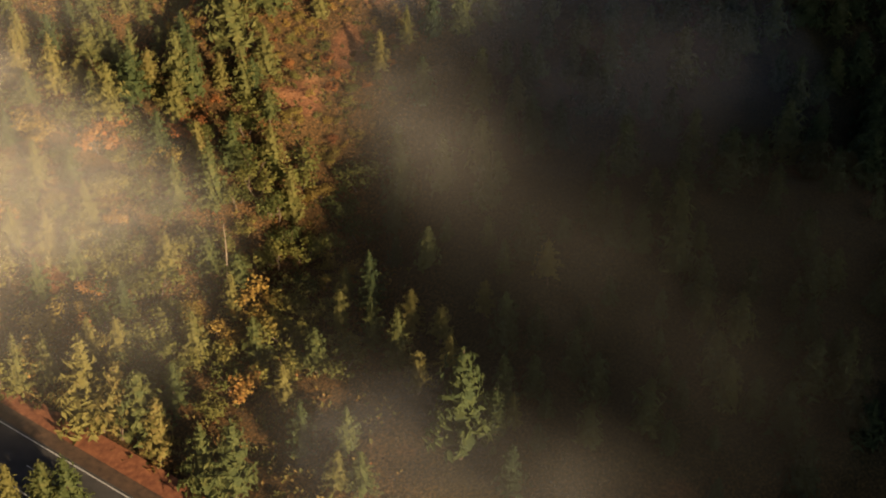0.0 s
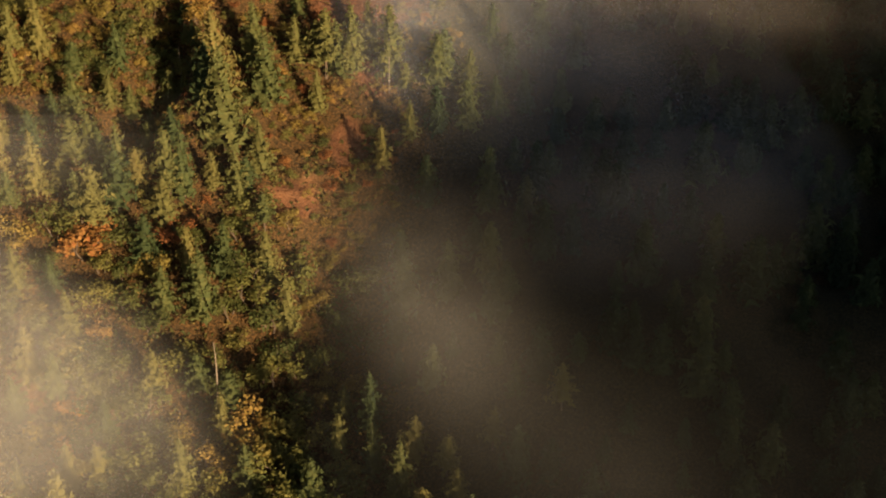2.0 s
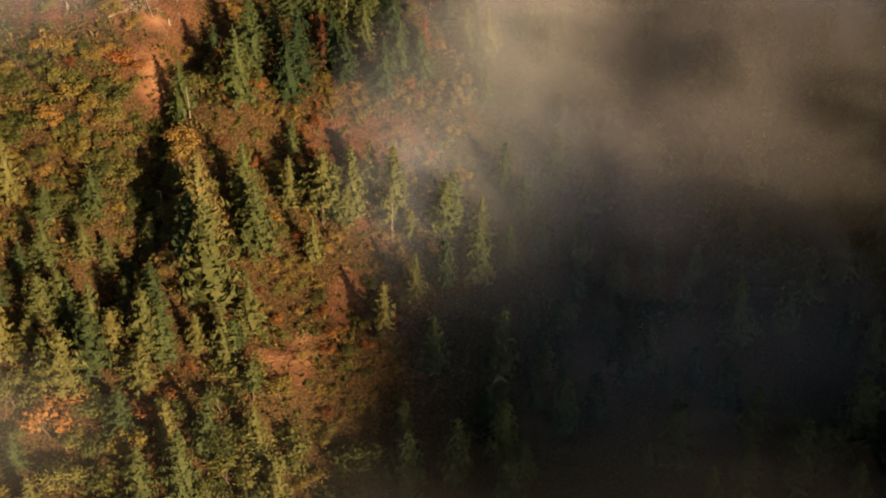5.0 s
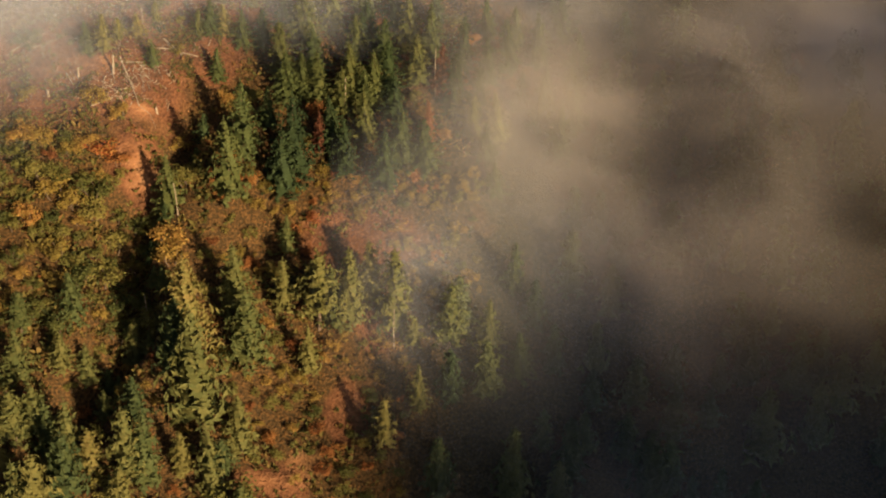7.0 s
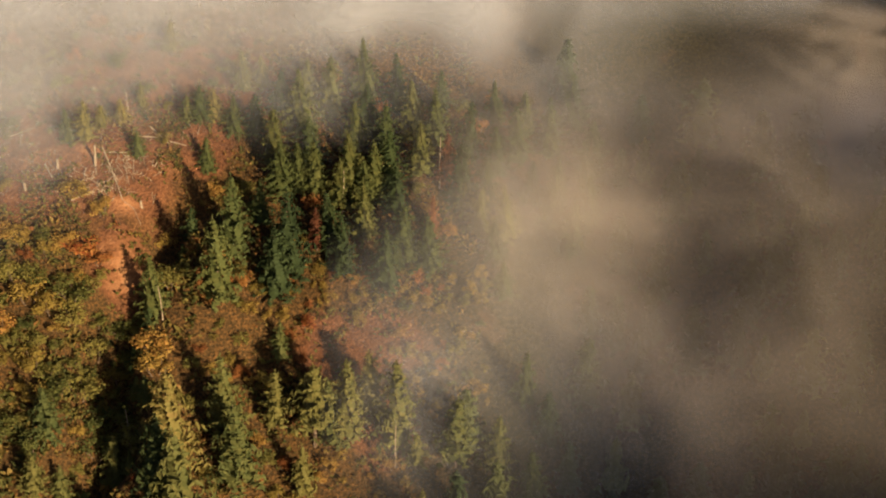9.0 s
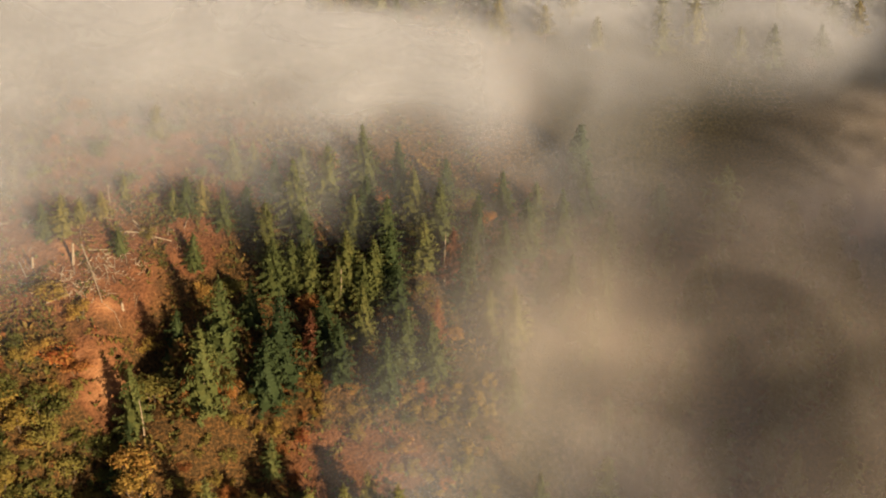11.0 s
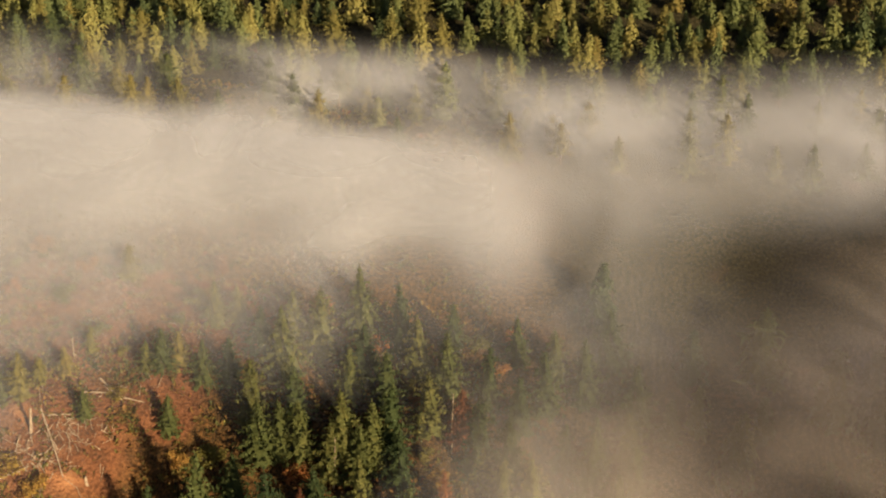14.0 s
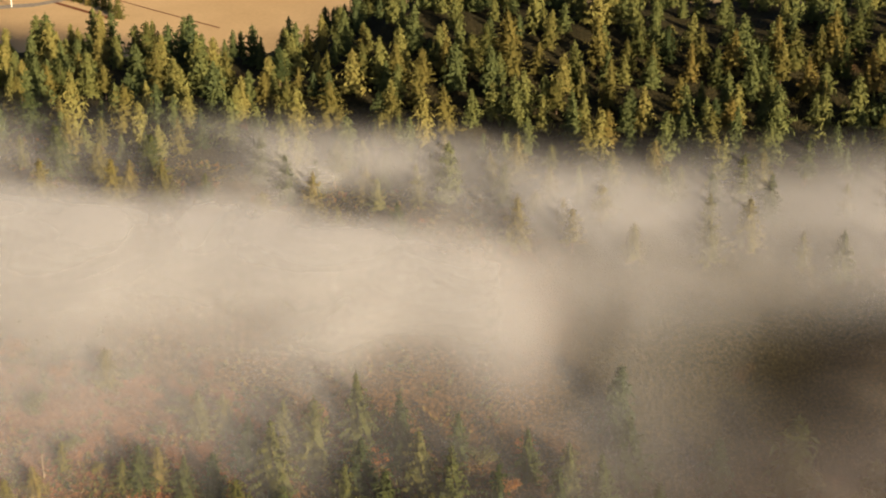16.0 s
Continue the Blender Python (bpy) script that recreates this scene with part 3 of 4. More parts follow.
plant(SPRUCES, scatter(14, box_of(1, 15, 206, 224, 5, 7.5), rng, 3.0), rng, 10.0)
plant(PINES, scatter(74, box_of(-62, 58, 247, 266, 3.6, 6.4), rng, 3.2), rng, 10.0)


def woods(name, count, where, rng, apart, label, group_kinds, needles):
    """A wood of conifers nobody could count, as one mesh; each tree has a tone of its own."""
    verts, faces, tones = [], [], []
    for x, y, tall in scatter(count, where, rng, apart):
        v, f = rng.choice(group_kinds)
        s, fat, turn = tall / 10, tall / 10 * rng.uniform(1.05, 1.45), rng.uniform(0, 6.28)
        c, n, z, i = math.cos(turn) * fat, math.sin(turn) * fat, level(x, y), len(verts)
        verts += [(x + c * p[0] - n * p[1], y + n * p[0] + c * p[1], z + s * p[2]) for p in v]
        faces += [tuple(i + k for k in q) for q in f]
        tones += [rng.random()] * len(v)
    ob = from_lists(name, verts, faces, needles)
    ob.data.attributes.new("tree_tone", "FLOAT", "POINT").data.foreach_set("value", np.array(tones, dtype=np.float32))
    return tagged(ob, label, "woods", kind="stuff")


def ridge_place(r):
    x = r.uniform(-110, 115)
    return x, r.uniform(258, 314 + 28 * float(smooth(-44, -24, x))), r.choice((r.uniform(3.4, 5), r.uniform(5, 7.6)))


def hollow_place(r):
    y = r.uniform(105, 228)
    return r.uniform(6 - 14 * float(smooth(138, 146, y)) + 6 * float(smooth(160, 172, y)) + 14 * float(smooth(184, 198, y)), 82), y, r.uniform(4.5, 9) - 1.5 * float(smooth(12, 0, y - 146))


SMALL = [conifer_meshes(10.0, 1.8 + 0.2 * k, 90 + k, 0.1, 0.42, 0.7 + 0.06 * k)[1] for k in range(4)]
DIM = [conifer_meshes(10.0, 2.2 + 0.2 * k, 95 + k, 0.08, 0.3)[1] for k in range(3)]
woods("ridge_woods", 620, ridge_place, rng, 1.9, "dense olive-green conifer woods along the ridge", SMALL, WOOD_NEEDLES)
woods("hollow_woods", 280, hollow_place, rng, 3.0, "dark conifer woods in the shaded misty hollow", DIM, SHADED_NEEDLES)
for kind in PINES + SPRUCES + RED_PINES:
    drop_kind(kind)

# ---- broadleaf trees and shrubs ----
def shrub_kinds(leaf, label, name="shrub", group="autumn shrubs on the hillside"):
    return [tree_kind(name, *leafy_meshes(4.0, 4.0, 200 + k + len(label), 700), BARK, leaf, label, "shrub", group) for k in range(3)]


GREEN, GOLD, RUST = shrub_kinds(LEAVES_GREEN, "leafy green shrub on the hillside"), shrub_kinds(LEAVES_GOLD, "golden-yellow autumn shrub on the hillside"), shrub_kinds(LEAVES_RUST, "rust-red autumn shrub on the hillside")


def brush(count, where, mix, apart, alone):
    """Shrubs: the first ones each by itself, the smaller rest gathered in THICKET by colour."""
    rows = [r for r in scatter(count, where, rng, apart) if bare_soil(r[0], r[1]) < rng.uniform(0.3, 1.25) and raw_earth(r[0], r[1]) < 0.15]
    for n, row in enumerate(rows):
        which = rng.choices((0, 1, 2), mix)[0]
        if n < alone:
            plant((GREEN, GOLD, RUST)[which], [row], rng, 4.0)
        else:
            THICKET[which].append(row)


THICKET = ([], [], [])
plant(GREEN, [(-21.6, 153.3, 4.6), (-20.5, 150.0, 3.6), (-28.5, 132.0, 4.5), (-25.0, 128.5, 4.2), (-26.5, 124.0, 3.6)], rng, 4.0)
brush(92, box_of(-60, -11, 126, 166, 2.6, 5.4), (7, 2.6, 0.7), 2.2, 100)
brush(90, box_of(-58, -12, 166, 187, 0.9, 2.0), (5, 4, 2), 1.3, 50)
brush(135, box_of(-64, -33, 181, 201, 1.3, 3.4), (8, 3, 0.9), 1.75, 100)
plant(RUST, [(-60.5, 186.5, 2.4), (-58.8, 187.6, 2.0), (-58.0, 186.0, 1.8)], rng, 4.0)
brush(150, box_of(-30, 2, 186, 202, 0.8, 1.9), (2, 5, 3), 1.0, 60)
brush(60, box_of(-24, -6, 164, 188, 0.8, 1.8), (2.5, 5, 1.5), 1.4, 30)
brush(46, box_of(-64, -26, 203, 230, 1.2, 3.2), (5, 2, 3), 2.2, 30)
brush(14, box_of(-26, 4, 196, 226, 1.4, 2.6), (3, 2, 3), 2.0, 8)
for leaf, rows, colour in zip((LEAVES_GREEN, LEAVES_GOLD, LEAVES_RUST), THICKET, ("green", "golden", "rust-red")):
    verts, faces = [], []
    forms = [leafy_meshes(4.0, 4.0, 240 + k, 460)[1] for k in range(3)]
    for x, y, tall in rows:
        (v, f), turn, s, z, i = rng.choice(forms), rng.uniform(0, 6.28), tall / 4, level(x, y), len(verts)
        c, n = math.cos(turn) * s * 1.2, math.sin(turn) * s * 1.2
        verts += [(x + c * p[0] - n * p[1], y + n * p[0] + c * p[1], z + s * p[2] - 0.1) for p in v]
        faces += [tuple(i + k for k in q) for q in f]
    tagged(from_lists("thicket", verts, faces, leaf), "tangle of low " + colour + " autumn shrubs on the hillside", "shrubs", kind="stuff")
for kind in GREEN + GOLD + RUST:
    drop_kind(kind)


# ---- dead wood ----
def pole_mesh(long, r0, r1, seed, stubs=5, bend=0.03):
    """A barkless trunk along z, tapered and slightly bent, with broken branch stubs and a splintered top."""
    r = random.Random(seed)
    verts, faces = [], []

    def tube(points, radii, sides):
        i = len(verts)
        for p, rad in zip(points, radii):
            for s in range(sides):
                a = 2 * math.pi * s / sides
                verts.append((p[0] + rad * math.cos(a), p[1] + rad * math.sin(a), p[2]))
        for k in range(len(points) - 1):
            for s in range(sides):
                q = i + k * sides
                faces.append((q + s, q + (s + 1) % sides, q + sides + (s + 1) % sides, q + sides + s))
        faces.append(tuple(i + (len(points) - 1) * sides + s for s in range(sides)))

    n = 6
    pts = [(bend * long * math.sin(2.2 * k / n), bend * long * math.sin(1.7 * k / n + 1) - bend * long * 0.84, long * k / n) for k in range(n + 1)]
    tube(pts, [r0 + (r1 - r0) * k / n for k in range(n + 1)], 7)
    for _ in range(stubs):
        u, a, reach = r.uniform(0.25, 0.95), r.uniform(0, 6.28), r.uniform(0.25, 0.8)
        p = pts[int(u * n)]
        tube([(p[0], p[1], u * long), (p[0] + reach * 0.5 * math.cos(a), p[1] + reach * 0.5 * math.sin(a), u * long + 0.05), (p[0] + reach * math.cos(a), p[1] + reach * math.sin(a), u * long - 0.05)], (0.045, 0.03, 0.01), 4)
    return verts, faces


# Standing dead trunks: metres east, metres ahead, height, lean east.
SNAGS = [(-33.6, 194.7, 4.2, -0.3), (-14.7, 208, 5.4, 0.1), (-3.5, 212, 6.4, -0.1), (-3.0, 212.6, 5.4, -0.1), (-40.4, 216.4, 2.2, 0), (-7.9, 183.4, 5.0, -0.2), (-51.9, 166.1, 4.4, 0), (-36.1, 185.3, 6.0, 0.2), (-27.2, 143, 9.4, 0.4), (-17.2, 223.1, 5.8, 0.1)]
for k, (x, y, tall, lean) in enumerate(SNAGS):
    ob = from_lists("snag", *pole_mesh(tall + 0.4, 0.012 * tall + 0.05, 0.035, 300 + k, 9), BARE_WOOD, None, True)
    ob.matrix_basis = pose(x, y, level(x, y) - 0.4, 0, math.degrees(math.atan2(lean, tall)), 40 * k)
    tagged(ob, "bleached standing dead trunk with broken branch stubs", "dead tree", "standing dead trunks")
for k, (x, y, tall) in enumerate(((-47.3, 208.6, 1.3), (-43, 208.8, 2.4), (-45.9, 205.7, 0.9), (-50.5, 206.3, 0.8), (-37.5, 206.4, 0.8))):
    ob = from_lists("stump", *pole_mesh(tall + 0.3, 0.19, 0.13, 330 + k, 1), BARE_WOOD, None, True)
    ob.matrix_basis = pose(x, y, level(x, y) - 0.3, 0, 3, 50 * k)
    tagged(ob, "pale broken tree stump on red-brown soil", "stump", "stumps in the clearing")
# Felled trunks: the two ends, metres east and ahead.
LOGS = [(-42.4, 210.6, -39.5, 205.6), (-38.9, 213.1, -36.1, 213.8), (-37.7, 214.9, -35.2, 213.1), (-36.3, 213.5, -33.3, 213.5), (-41.6, 210.2, -39.5, 210.7), (-48.9, 209.4, -47.7, 207.4), (-56.5, 213.3, -52.5, 215.2), (-53.8, 213.4, -51, 214), (-45, 204.6, -42.6, 205.8), (-31, 219, -28.4, 217.6)]
for k, (x0, y0, x1, y1) in enumerate(LOGS):
    a, b = Vector((x0, y0, level(x0, y0) + 0.1)), Vector((x1, y1, level(x1, y1) + 0.1))
    ob = from_lists("log", *pole_mesh((b - a).length, 0.12, 0.06, 350 + k, 4, 0.015), BARE_WOOD, None, True)
    ob.matrix_basis = Matrix.Translation(a) @ (b - a).to_track_quat("Z", "Y").to_matrix().to_4x4()
    tagged(ob, "bleached felled trunk lying on the clearing", "log", "felled trunks in the clearing")


def slash(rng, spots):
    """Broken bleached branches left over from felling, in heaps."""
    verts, faces = [], []
    for x, y, n, spread in spots:
        for _ in range(n):
            px, py = x + rng.gauss(0, spread), y + rng.gauss(0, spread * 0.5)
            a, long, w = rng.uniform(0, 6.28), rng.uniform(0.25, 1.1), rng.uniform(0.02, 0.06)
            ex, ey = px + long * math.cos(a), py + long * math.sin(a)
            p, q = Vector((px, py, level(px, py) + rng.uniform(0.02, 0.3))), Vector((ex, ey, level(ex, ey) + rng.uniform(0.02, 0.3)))
            side = Vector((-math.sin(a) * w, math.cos(a) * w, 0))
            i = len(verts)
            up = Vector((0, 0, w * 1.5))
            verts += [p - side, p + side, p + up, q - side * 0.6, q + side * 0.6, q + up * 0.6]
            faces += [(i, i + 3, i + 5, i + 2), (i + 1, i + 2, i + 5, i + 4), (i, i + 1, i + 4, i + 3), (i, i + 2, i + 1), (i + 3, i + 4, i + 5)]
    ob = from_lists("slash", verts, faces, BARE_WOOD)
    tagged(ob, "heaps of bleached broken branches on the clearing", "branches", kind="stuff")


slash(rng, [(-43.5, 206.1, 22, 1.2), (-41.5, 207.3, 22, 1.2), (-39.4, 209.2, 40, 1.2), (-42, 207, 50, 2.2), (-37.3, 210, 16, 1.0), (-52.5, 213.4, 24, 1.4), (-54.8, 212.3, 16, 1.3), (-47, 209, 40, 5.0), (-33, 220, 40, 4.0), (-36, 214, 24, 2.5)])


# ---- low growth ----
def low_growth(name, count, where, size, material_, label, seed):
    """Tufts of leaves, grass and fern close to the ground, uncountable."""
    r = np.random.RandomState(seed)
    x, y = where(r, count)
    keep = (raw_earth(x, y) < r.uniform(0.05, 0.9, len(x))) & (bare_soil(x, y) < r.uniform(0.2, 2.2, len(x))) & (np.abs(road_off(x, y)) > 7.2)
    clump = np.sin(x * 0.9 + 2 * np.sin(y * 0.5)) * np.sin(y * 0.8 + 1.5 * np.sin(x * 0.6))
    keep &= clump > r.uniform(-0.5, 0.9, len(x))
    keep &= smooth(-13, -3, x) * (1 - smooth(182, 194, y)) < r.uniform(0.1, 1.0, len(x))
    x, y = x[keep], y[keep]
    z = height(x, y)
    n, blades = len(x), 5
    verts = np.zeros((n, blades, 4, 3))
    for b in range(blades):
        a, s = r.uniform(0, 6.28, n), size * r.uniform(0.45, 1.7, n)
        lean, up = r.uniform(0.3, 1.0, n) * s, r.uniform(0.35, 1.0, n) * s
        dx, dy = np.cos(a), np.sin(a)
        root = np.stack([x + r.normal(0, 0.35 * size, n), y + r.normal(0, 0.35 * size, n), z - 0.05], 1)
        side = np.stack([-dy, dx, 0 * dx], 1) * (0.3 * s)[:, None]
        tip = root + np.stack([dx * lean, dy * lean, up], 1)
        mid = root + np.stack([dx * lean * 0.35, dy * lean * 0.35, up * 0.7], 1)
        verts[:, b, 0], verts[:, b, 1], verts[:, b, 2], verts[:, b, 3] = root, mid + side, tip, mid - side
    ob = from_lists(name, verts.reshape(-1, 3), np.arange(n * blades * 4).reshape(-1, 4).tolist(), material_)
    return tagged(ob, label, "undergrowth", kind="stuff")


def on_slope(r, n):
    return r.uniform(-70, 1, n), r.uniform(104, 262, n)


def on_clearing(r, n):
    return r.uniform(-64, -27, n), r.uniform(199, 230, n)


def on_shrub_slope(r, n):
    return r.uniform(-66, -30, n), r.uniform(178, 204, n)


low_growth("undergrowth", 36000, on_slope, 0.45, UNDERGROWTH, "low autumn brush and fern in green, ochre and rust", 3)
low_growth("undergrowth", 3000, on_shrub_slope, 0.7, UNDERGROWTH, "knee-high autumn brush in green, gold and red", 4)
low_growth("undergrowth", 9000, on_clearing, 0.32, UNDERGROWTH, "dead fern and dry grass tufts on the clearing", 6)


# ---- the road ----
def strip(name, lo, hi, lift, mat, parent, a0=-190.0, a1=134.0, step=4.0, bank=0.0):
    along = np.arange(a0, a1 + step, step)
    verts, faces = [], []
    for a in along:
        for k, o in enumerate((lo, hi)):
            x = ROAD_AT[0] + ROAD_WAY[0] * a - ROAD_WAY[1] * o
            y = ROAD_AT[1] + ROAD_WAY[1] * a + ROAD_WAY[0] * o
            verts.append((x, y, float(road_level(a)) + lift + bank * k))
    for i in range(len(along) - 1):
        faces.append((2 * i, 2 * i + 1, 2 * i + 3, 2 * i + 2))
    return from_lists(name, verts, faces, mat, parent)


road = strip("road", -5.4, 5.4, 0.05, ASPHALT, None)
tagged(road, "grey asphalt road with white lines below the hill", "road", kind="structure")
strip("edge_line", 3.12, 3.27, 0.058, WHITE_LINE, road)
strip("edge_line", -3.27, -3.12, 0.058, WHITE_LINE, road)
for k in range(27):
    strip("centre_dash", -0.07, 0.07, 0.058, WHITE_LINE, road, -184 + 12 * k, -181 + 12 * k, 1.0)
strip("shoulder", 3.6, 5.5, 0.056, DIRT, road)
verge = strip("verge", 5.4, 8.4, 0.02, GRAVEL, None, bank=0.35)
tagged(verge, "red-brown gravel verge beside the road", "verge", kind="structure")


# ---- the fields behind the ridge ----
FAR_PINES = [tree_kind("conifer", *conifer_meshes(10.0, 2.4, 80 + k, 0.05, 0.8), BARK, NEEDLES, "dark conifer in a row beside the stubble field", "conifer", "conifers in the field row") for k in range(2)]
plant(FAR_PINES, [(-138, 671, 10.5), (-143.5, 681, 8), (-147, 685, 9), (-151.5, 690, 9.5), (-155, 692, 9), (-160, 697, 9), (-163.5, 700, 9.5), (-168, 705, 8.5), (-173, 709, 9), (-180, 716, 9)], rng, 10.0)
for kind in FAR_PINES:
    drop_kind(kind)


def field_strip(name, points, wide, mat, label, category):
    verts, faces = [], []
    for k, (x, y) in enumerate(points):
        for s in (-1, 1):
            verts.append((x, y + s * wide, level(x, y + s * wide) + 0.12))
        if k:
            i = 2 * k
            faces.append((i - 2, i, i + 1, i - 1))
    return tagged(from_lists(name, verts, faces, mat), label, category, kind="structure")


LANE = ((-420, 660), (-320, 672), (-260, 678), (-220, 683), (-192, 687.5), (-178, 692), (-168, 701), (-160, 714), (-150, 740), (-138, 800), (-120, 900))
field_strip("road", LANE, 3.2, GRAVEL_PALE, "pale gravel lane across the stubble field", "road")
field_strip("bank", [(-172 + 4 * k, 697.5 - 3.5 * k) for k in range(9)], 1.6, GRAVEL, "bare brown bank below the row of conifers", "bank")
field_strip("track", [(-146 + 4 * k, 702 - 3.45 * k) for k in range(14)], 0.6, GRAVEL, "dark track along the stubble field", "track")
ob = from_lists("post", *pole_mesh(6.0, 0.35, 0.3, 399, 0, 0.0), WHITE_LINE)
ob.matrix_basis = pose(-187, 688.5, level(-187, 688.5) - 0.3)
tagged(ob, "white post standing beside the field lane", "post")

# ---- mist ----
def blob(x, y, cx, cy, rx, ry):
    return np.exp(-((x - cx) / rx) ** 2 - ((y - cy) / ry) ** 2)


def mist_depth(x, y):
    """How thick the mist is: a bank below the ridge, its dimmer arm to the east, and thin veils elsewhere."""
    bay = 1.6 * np.sin(x * 0.12 + 1) + 1.2 * np.sin(x * 0.29)
    end = 1 - smooth(-4, 9, x + 0.25 * (y - 236))
    bank = 2.6 * smooth(0, 24, y - 221 - 3 * smooth(-30, 0, x) + bay) * (1 - smooth(238.5, 242, y + 0.7 * bay)) * end
    veil = 1.0 * blob(x, y, -14, 258, 17, 4.0) + 0.85 * blob(x, y, 6, 253, 12, 3.5) + 0.35 * blob(x, y, -50, 252, 18, 6)
    arm = smooth(-3, 12, x) * (1 - 0.6 * smooth(42, 62, x)) * (0.21 * smooth(234, 244, y) * (1 - smooth(247, 256, y - 0.1 * x + bay)) + 0.12 * blob(x, y, 24, 241, 12, 5) + 0.3 * blob(x, y, 48, 251, 16, 8) + 0.28 * blob(x, y, 50, 257, 20, 5) + 0.28 * blob(x, y, 20, 256, 14, 4)) + 0.5 * blob(x, y, 48, 221, 12, 5)
    low = 0.36 * blob(x, y, -62, 216, 16, 12) + 0.16 * blob(x, y, -36, 220, 34, 6) + 0.022 * blob(x, y, -6, 113, 15, 9) + 0.012 * blob(x, y, 14, 106, 12, 9)
    side = 0.24 * blob(x, y, 14, 238, 12, 6) + 0.08 * blob(x, y, 13, 224, 10, 9) + 0.05 * blob(x, y, 4, 206, 8, 12) + 0.045 * blob(x, y, 28, 206, 20, 12) + 0.04 * blob(x, y, 24, 172, 30, 22) + 0.1 * blob(x, y, -6, 189, 7, 9) + 0.05 * blob(x, y, 16, 190, 14, 10)
    return (bank + veil + arm + low + side) * (1 - 0.9 * blob(x, y, 36, 233.5, 26, 5))


def mist_top(x, y):
    """How high over the ground the mist reaches."""
    return 14 - 3.5 * smooth(230, 240, y) - 3 * smooth(243, 250, y) - 3 * (1 - smooth(160, 200, y)) * (1 - smooth(-10, 4, x))


def value_noise(x, y, cell, seed):
    """Smooth random heights between -1 and 1, with humps as wide as a cell."""
    table = np.random.RandomState(seed).uniform(-1, 1, (64, 64))
    u, v = x / cell, y / cell
    i, j = np.floor(u).astype(int), np.floor(v).astype(int)
    p, q = smooth(0, 1, u - i), smooth(0, 1, v - j)
    t = lambda a, b: table[(i + a) % 64, (j + b) % 64]
    return (t(0, 0) * (1 - p) + t(1, 0) * p) * (1 - q) + (t(0, 1) * (1 - p) + t(1, 1) * p) * q


def billows(x, y, k):
    """Long rolling humps on the mist, each layer's a little apart from the next one's."""
    x, y = x + 0.8 * k + 5 * value_noise(x, y, 18, 8), y + 0.5 * k + 5 * value_noise(x, y, 18, 9)
    return value_noise(x, y, 24, 3) + 0.4 * value_noise(x, y, 12, 4)


def mist_sheet(mx, my, mz, dens, mat, label, category, least=0.003):
    faces = grid_faces(*mx.shape)
    faces = faces[dens.ravel()[faces].max(1) > least]
    ob = from_lists("mist", np.stack([mx.ravel(), my.ravel(), mz.ravel()], 1), faces.tolist(), mat)
    ob.data.attributes.new("mist_thickness", "FLOAT", "POINT").data.foreach_set("value", dens.ravel().astype(np.float32))
    tagged(ob, label, category, kind="stuff")


def mist_layer(k, above, weight):
    mx, my = np.meshgrid(np.linspace(-110, 120, 130), np.linspace(88, 272, 104), indexing="ij")
    base = np.mean([height(mx + a, my + b) for a in range(-24, 25, 6) for b in range(-12, 13, 4)], axis=0)
    mz = base + above + 0.35 * billows(mx, my, 0)
    edge = smooth(88, 100, my) * (1 - smooth(258, 270, my)) * smooth(-110, -90, mx) * (1 - smooth(95, 118, mx))
    edge = edge * (1 - smooth(-2, 2, above - mist_top(mx, my)))
    dens = (1 - np.exp(-weight * mist_depth(mx, my))) * edge
    mist_sheet(mx, my, mz, dens, fog_material("mist", 0.32, 0.68, 0.055, k * 0.1, least=0.35), "drifting pale morning mist over the hillside", "mist", 0.008)


for k in range(9):
    mist_layer(k, 2.2 + 1.45 * k, 0.56 - 0.03 * k)


# Puffs adrift over the road and the mouth of the hollow: metres east and ahead, half length, half width, turn in degrees, thickness.
PUFFS = [(-3.5, 102.0, 12.0, 4.8, -68, 0.15), (1.0, 108.0, 6.0, 6.0, 0, 0.015), (15.5, 112.0, 9.0, 8.0, 0, 0.012), (12.0, 78.0, 12.0, 4.5, -62, 0.022), (4.0, 58.0, 6.5, 5.0, 0, 0.1), (-6.0, 63.0, 5.0, 7.0, 20, 0.06), (13.0, 82.0, 40.0, 30.0, 0, 0.0078), (-44.0, 122.0, 16.0, 8.0, 0, 0.12)]


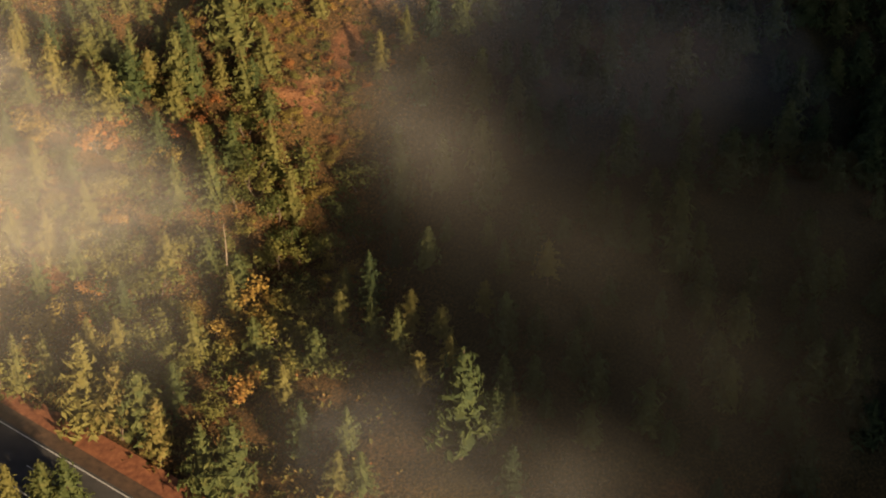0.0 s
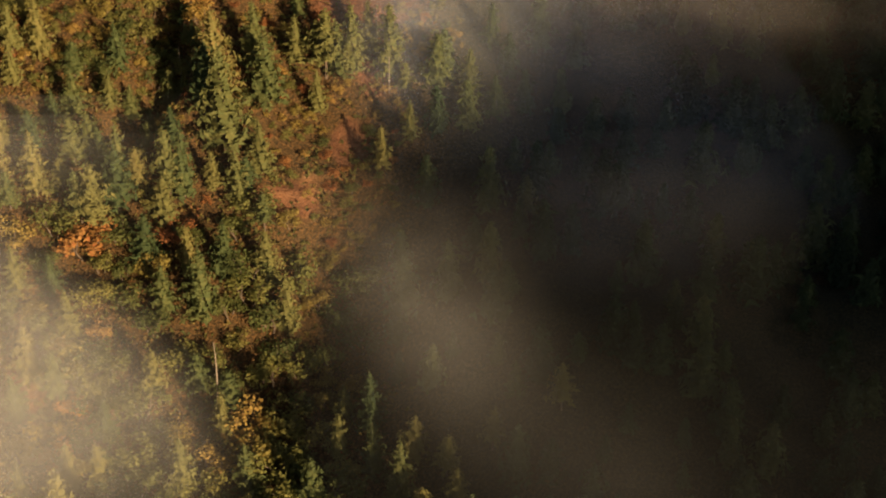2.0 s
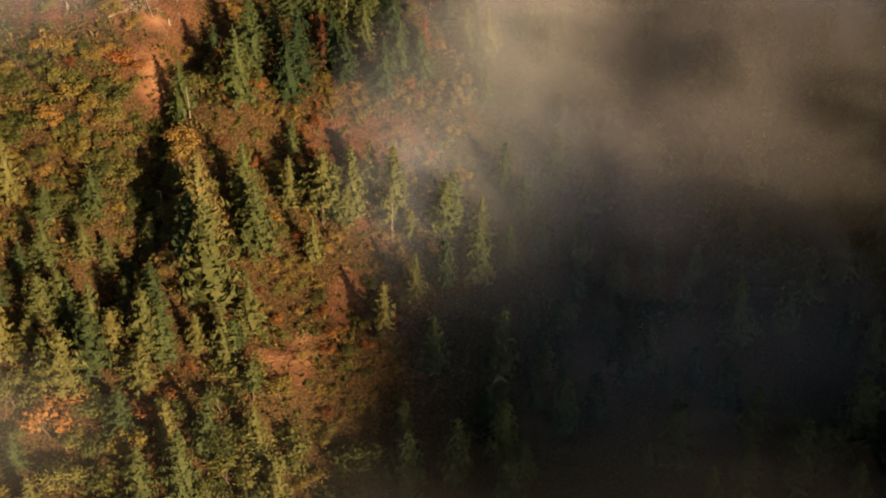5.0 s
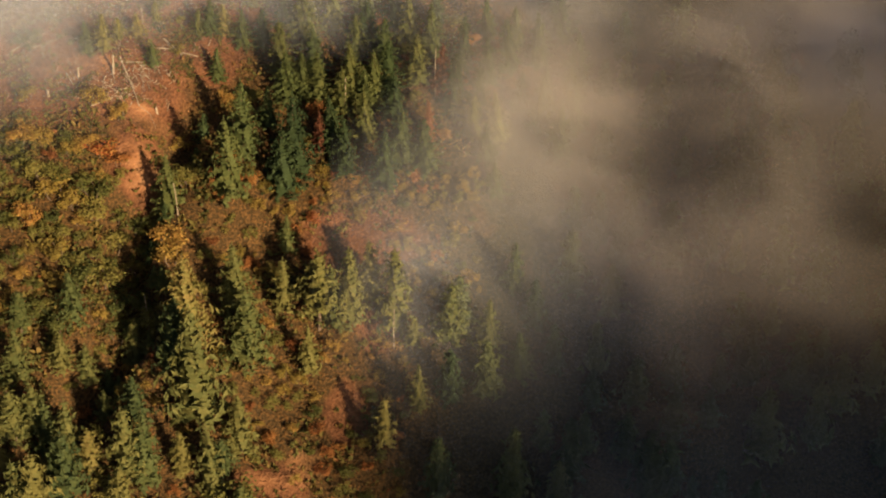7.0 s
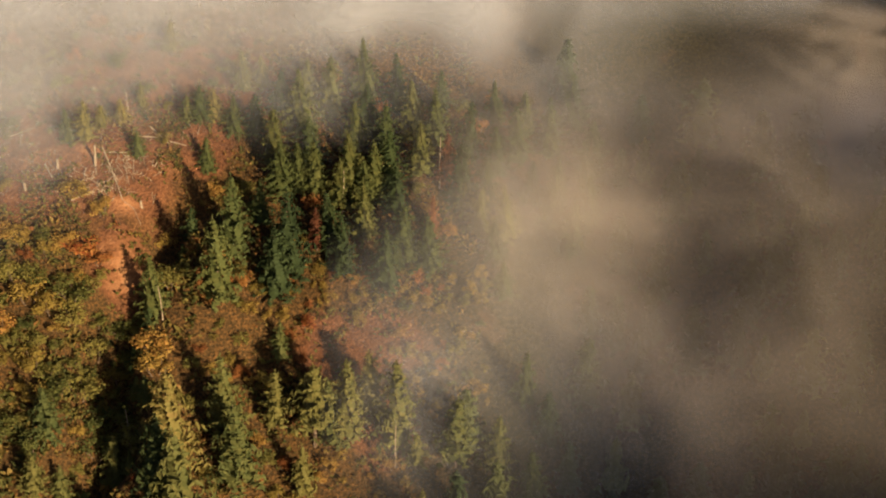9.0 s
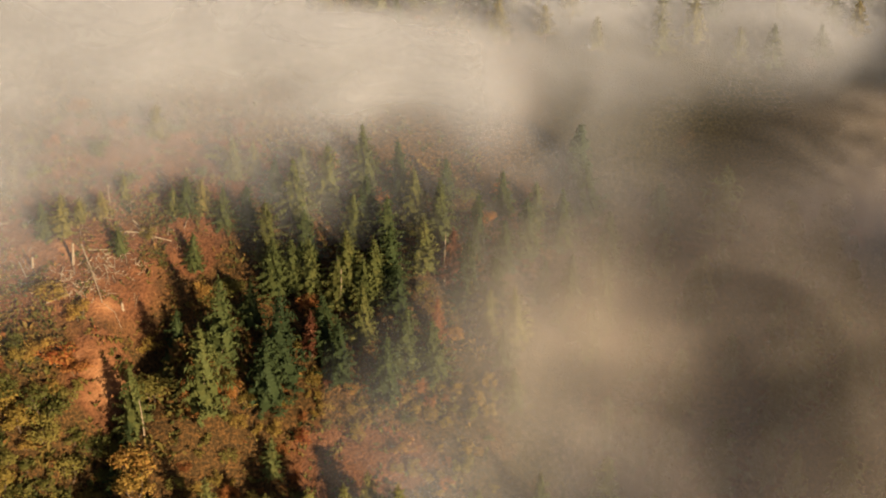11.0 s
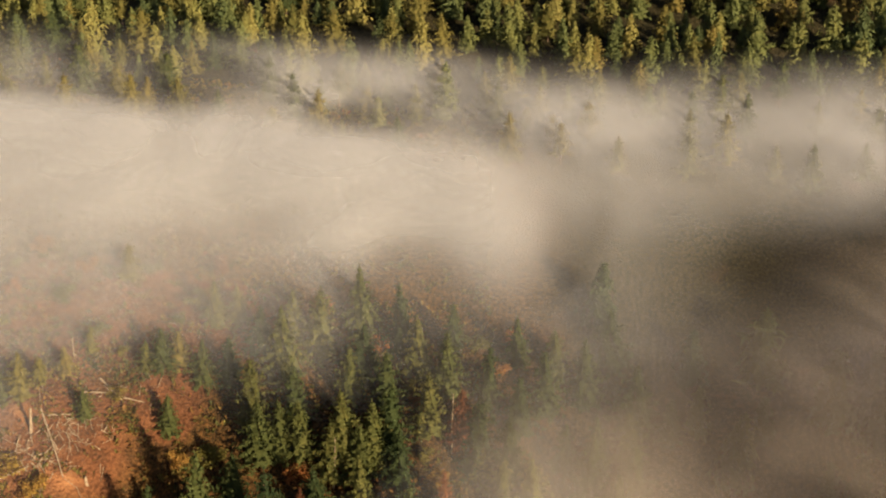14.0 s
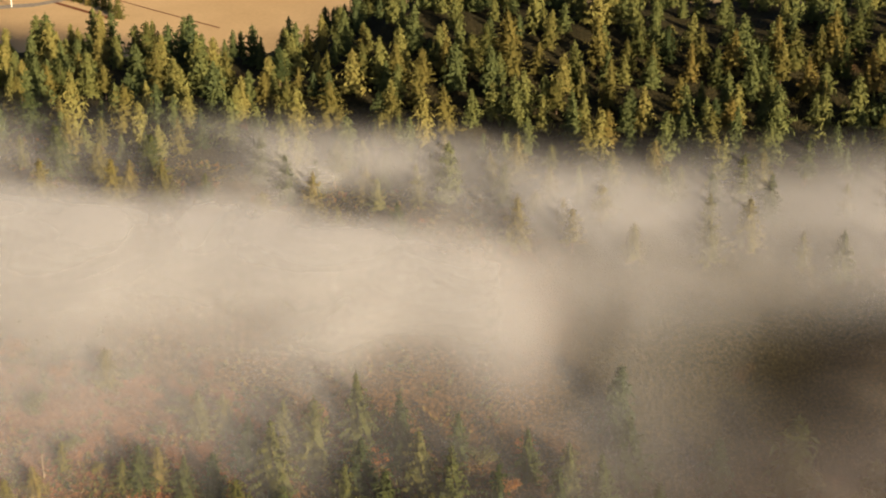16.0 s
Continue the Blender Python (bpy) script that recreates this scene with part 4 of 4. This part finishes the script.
def drifting_haze(k, z):
    """Thin haze adrift high over the road and the mouth of the hollow: a pale veil, and faint puffs beside it."""
    mx, my = np.meshgrid(np.linspace(-72, 36, 90), np.linspace(32, 102, 60), indexing="ij")
    hx, hy = mx / 0.8, my / 0.8
    edge = 105.5 - (hx + 33) + 1.5 * value_noise(hx, hy, 8, 31)
    veil = 0.42 * smooth(edge + 4, edge - 7, hy) * smooth(62, 92, hy) * smooth(-12.5, -22, hx) * smooth(-90, -60, hx) * (0.75 + 0.4 * smooth(-16, -34, hx))
    puffs = 0
    for cx, cy, long, wide, turn, thick in PUFFS:
        c, n = math.cos(radians(turn)), math.sin(radians(turn))
        puffs = puffs + thick * np.exp(-(((hx - cx) * c + (hy - cy) * n) / long) ** 2 - (((hy - cy) * c - (hx - cx) * n) / wide) ** 2)
    dens = 1 - np.exp(-(veil + puffs) * 1.5 / 3)
    mz = z - 0.08 * (78 - my) + 0.5 * billows(mx, my, 0)
    mist_sheet(mx, my, mz, dens, fog_material("haze", 0.3, 0.66, 0.1, 11 + 0.05 * k, (0.51, 0.49, 0.455), 0.3), "thin sunlit haze adrift over the road and hollow", "haze")


for k, z in ((0, -41.5), (1, -40.0), (2, -38.5)):
    drifting_haze(k, z)


def hollow_deck(k, lift):
    """The upper deck of the mist over the hollow, thick along its sunny side and thin at its front."""
    mx, my = np.meshgrid(np.linspace(-16, 110, 92), np.linspace(138, 222, 68), indexing="ij")
    side = -3 + 17 * smooth(180, 152, my) + 13 * smooth(186, 206, my) + 2.0 * value_noise(my, my * 0 + 3, 7, 21)
    body = smooth(side - 4, side + 4, mx) * smooth(138, 168, my) * smooth(213, 187, my) * smooth(110, 80, mx)
    gap = np.exp(-(((mx - 20) * 0.45 - (my - 164) * 0.89) / 8) ** 2 - (((mx - 20) * 0.89 + (my - 164) * 0.45) / 3.5) ** 2)
    dens = 1 - np.exp(-(0.15 - 0.06 * smooth(16, 34, mx) + 0.18 * np.exp(-((mx - side - 5) / 9) ** 2) * smooth(160, 174, my) * smooth(190, 174, my)) * body * (1 - 0.8 * gap) / 3 - 0.26 * blob(mx, my, 43, 211, 12, 7) - 0.07 * blob(mx, my, 3, 170, 5, 5))
    mz = -51 + 13 * smooth(144, 182, my) + lift + 0.8 * billows(mx, my, 16)
    mist_sheet(mx, my, mz, dens, fog_material("mist", 0.4, 0.6, 0.07, 16 + 0.05 * k, (0.55, 0.495, 0.45), 0.3), "pale billowing mist rising out of the hollow", "mist")


for k in range(6):
    hollow_deck(k, -6.0 + 2.4 * k)
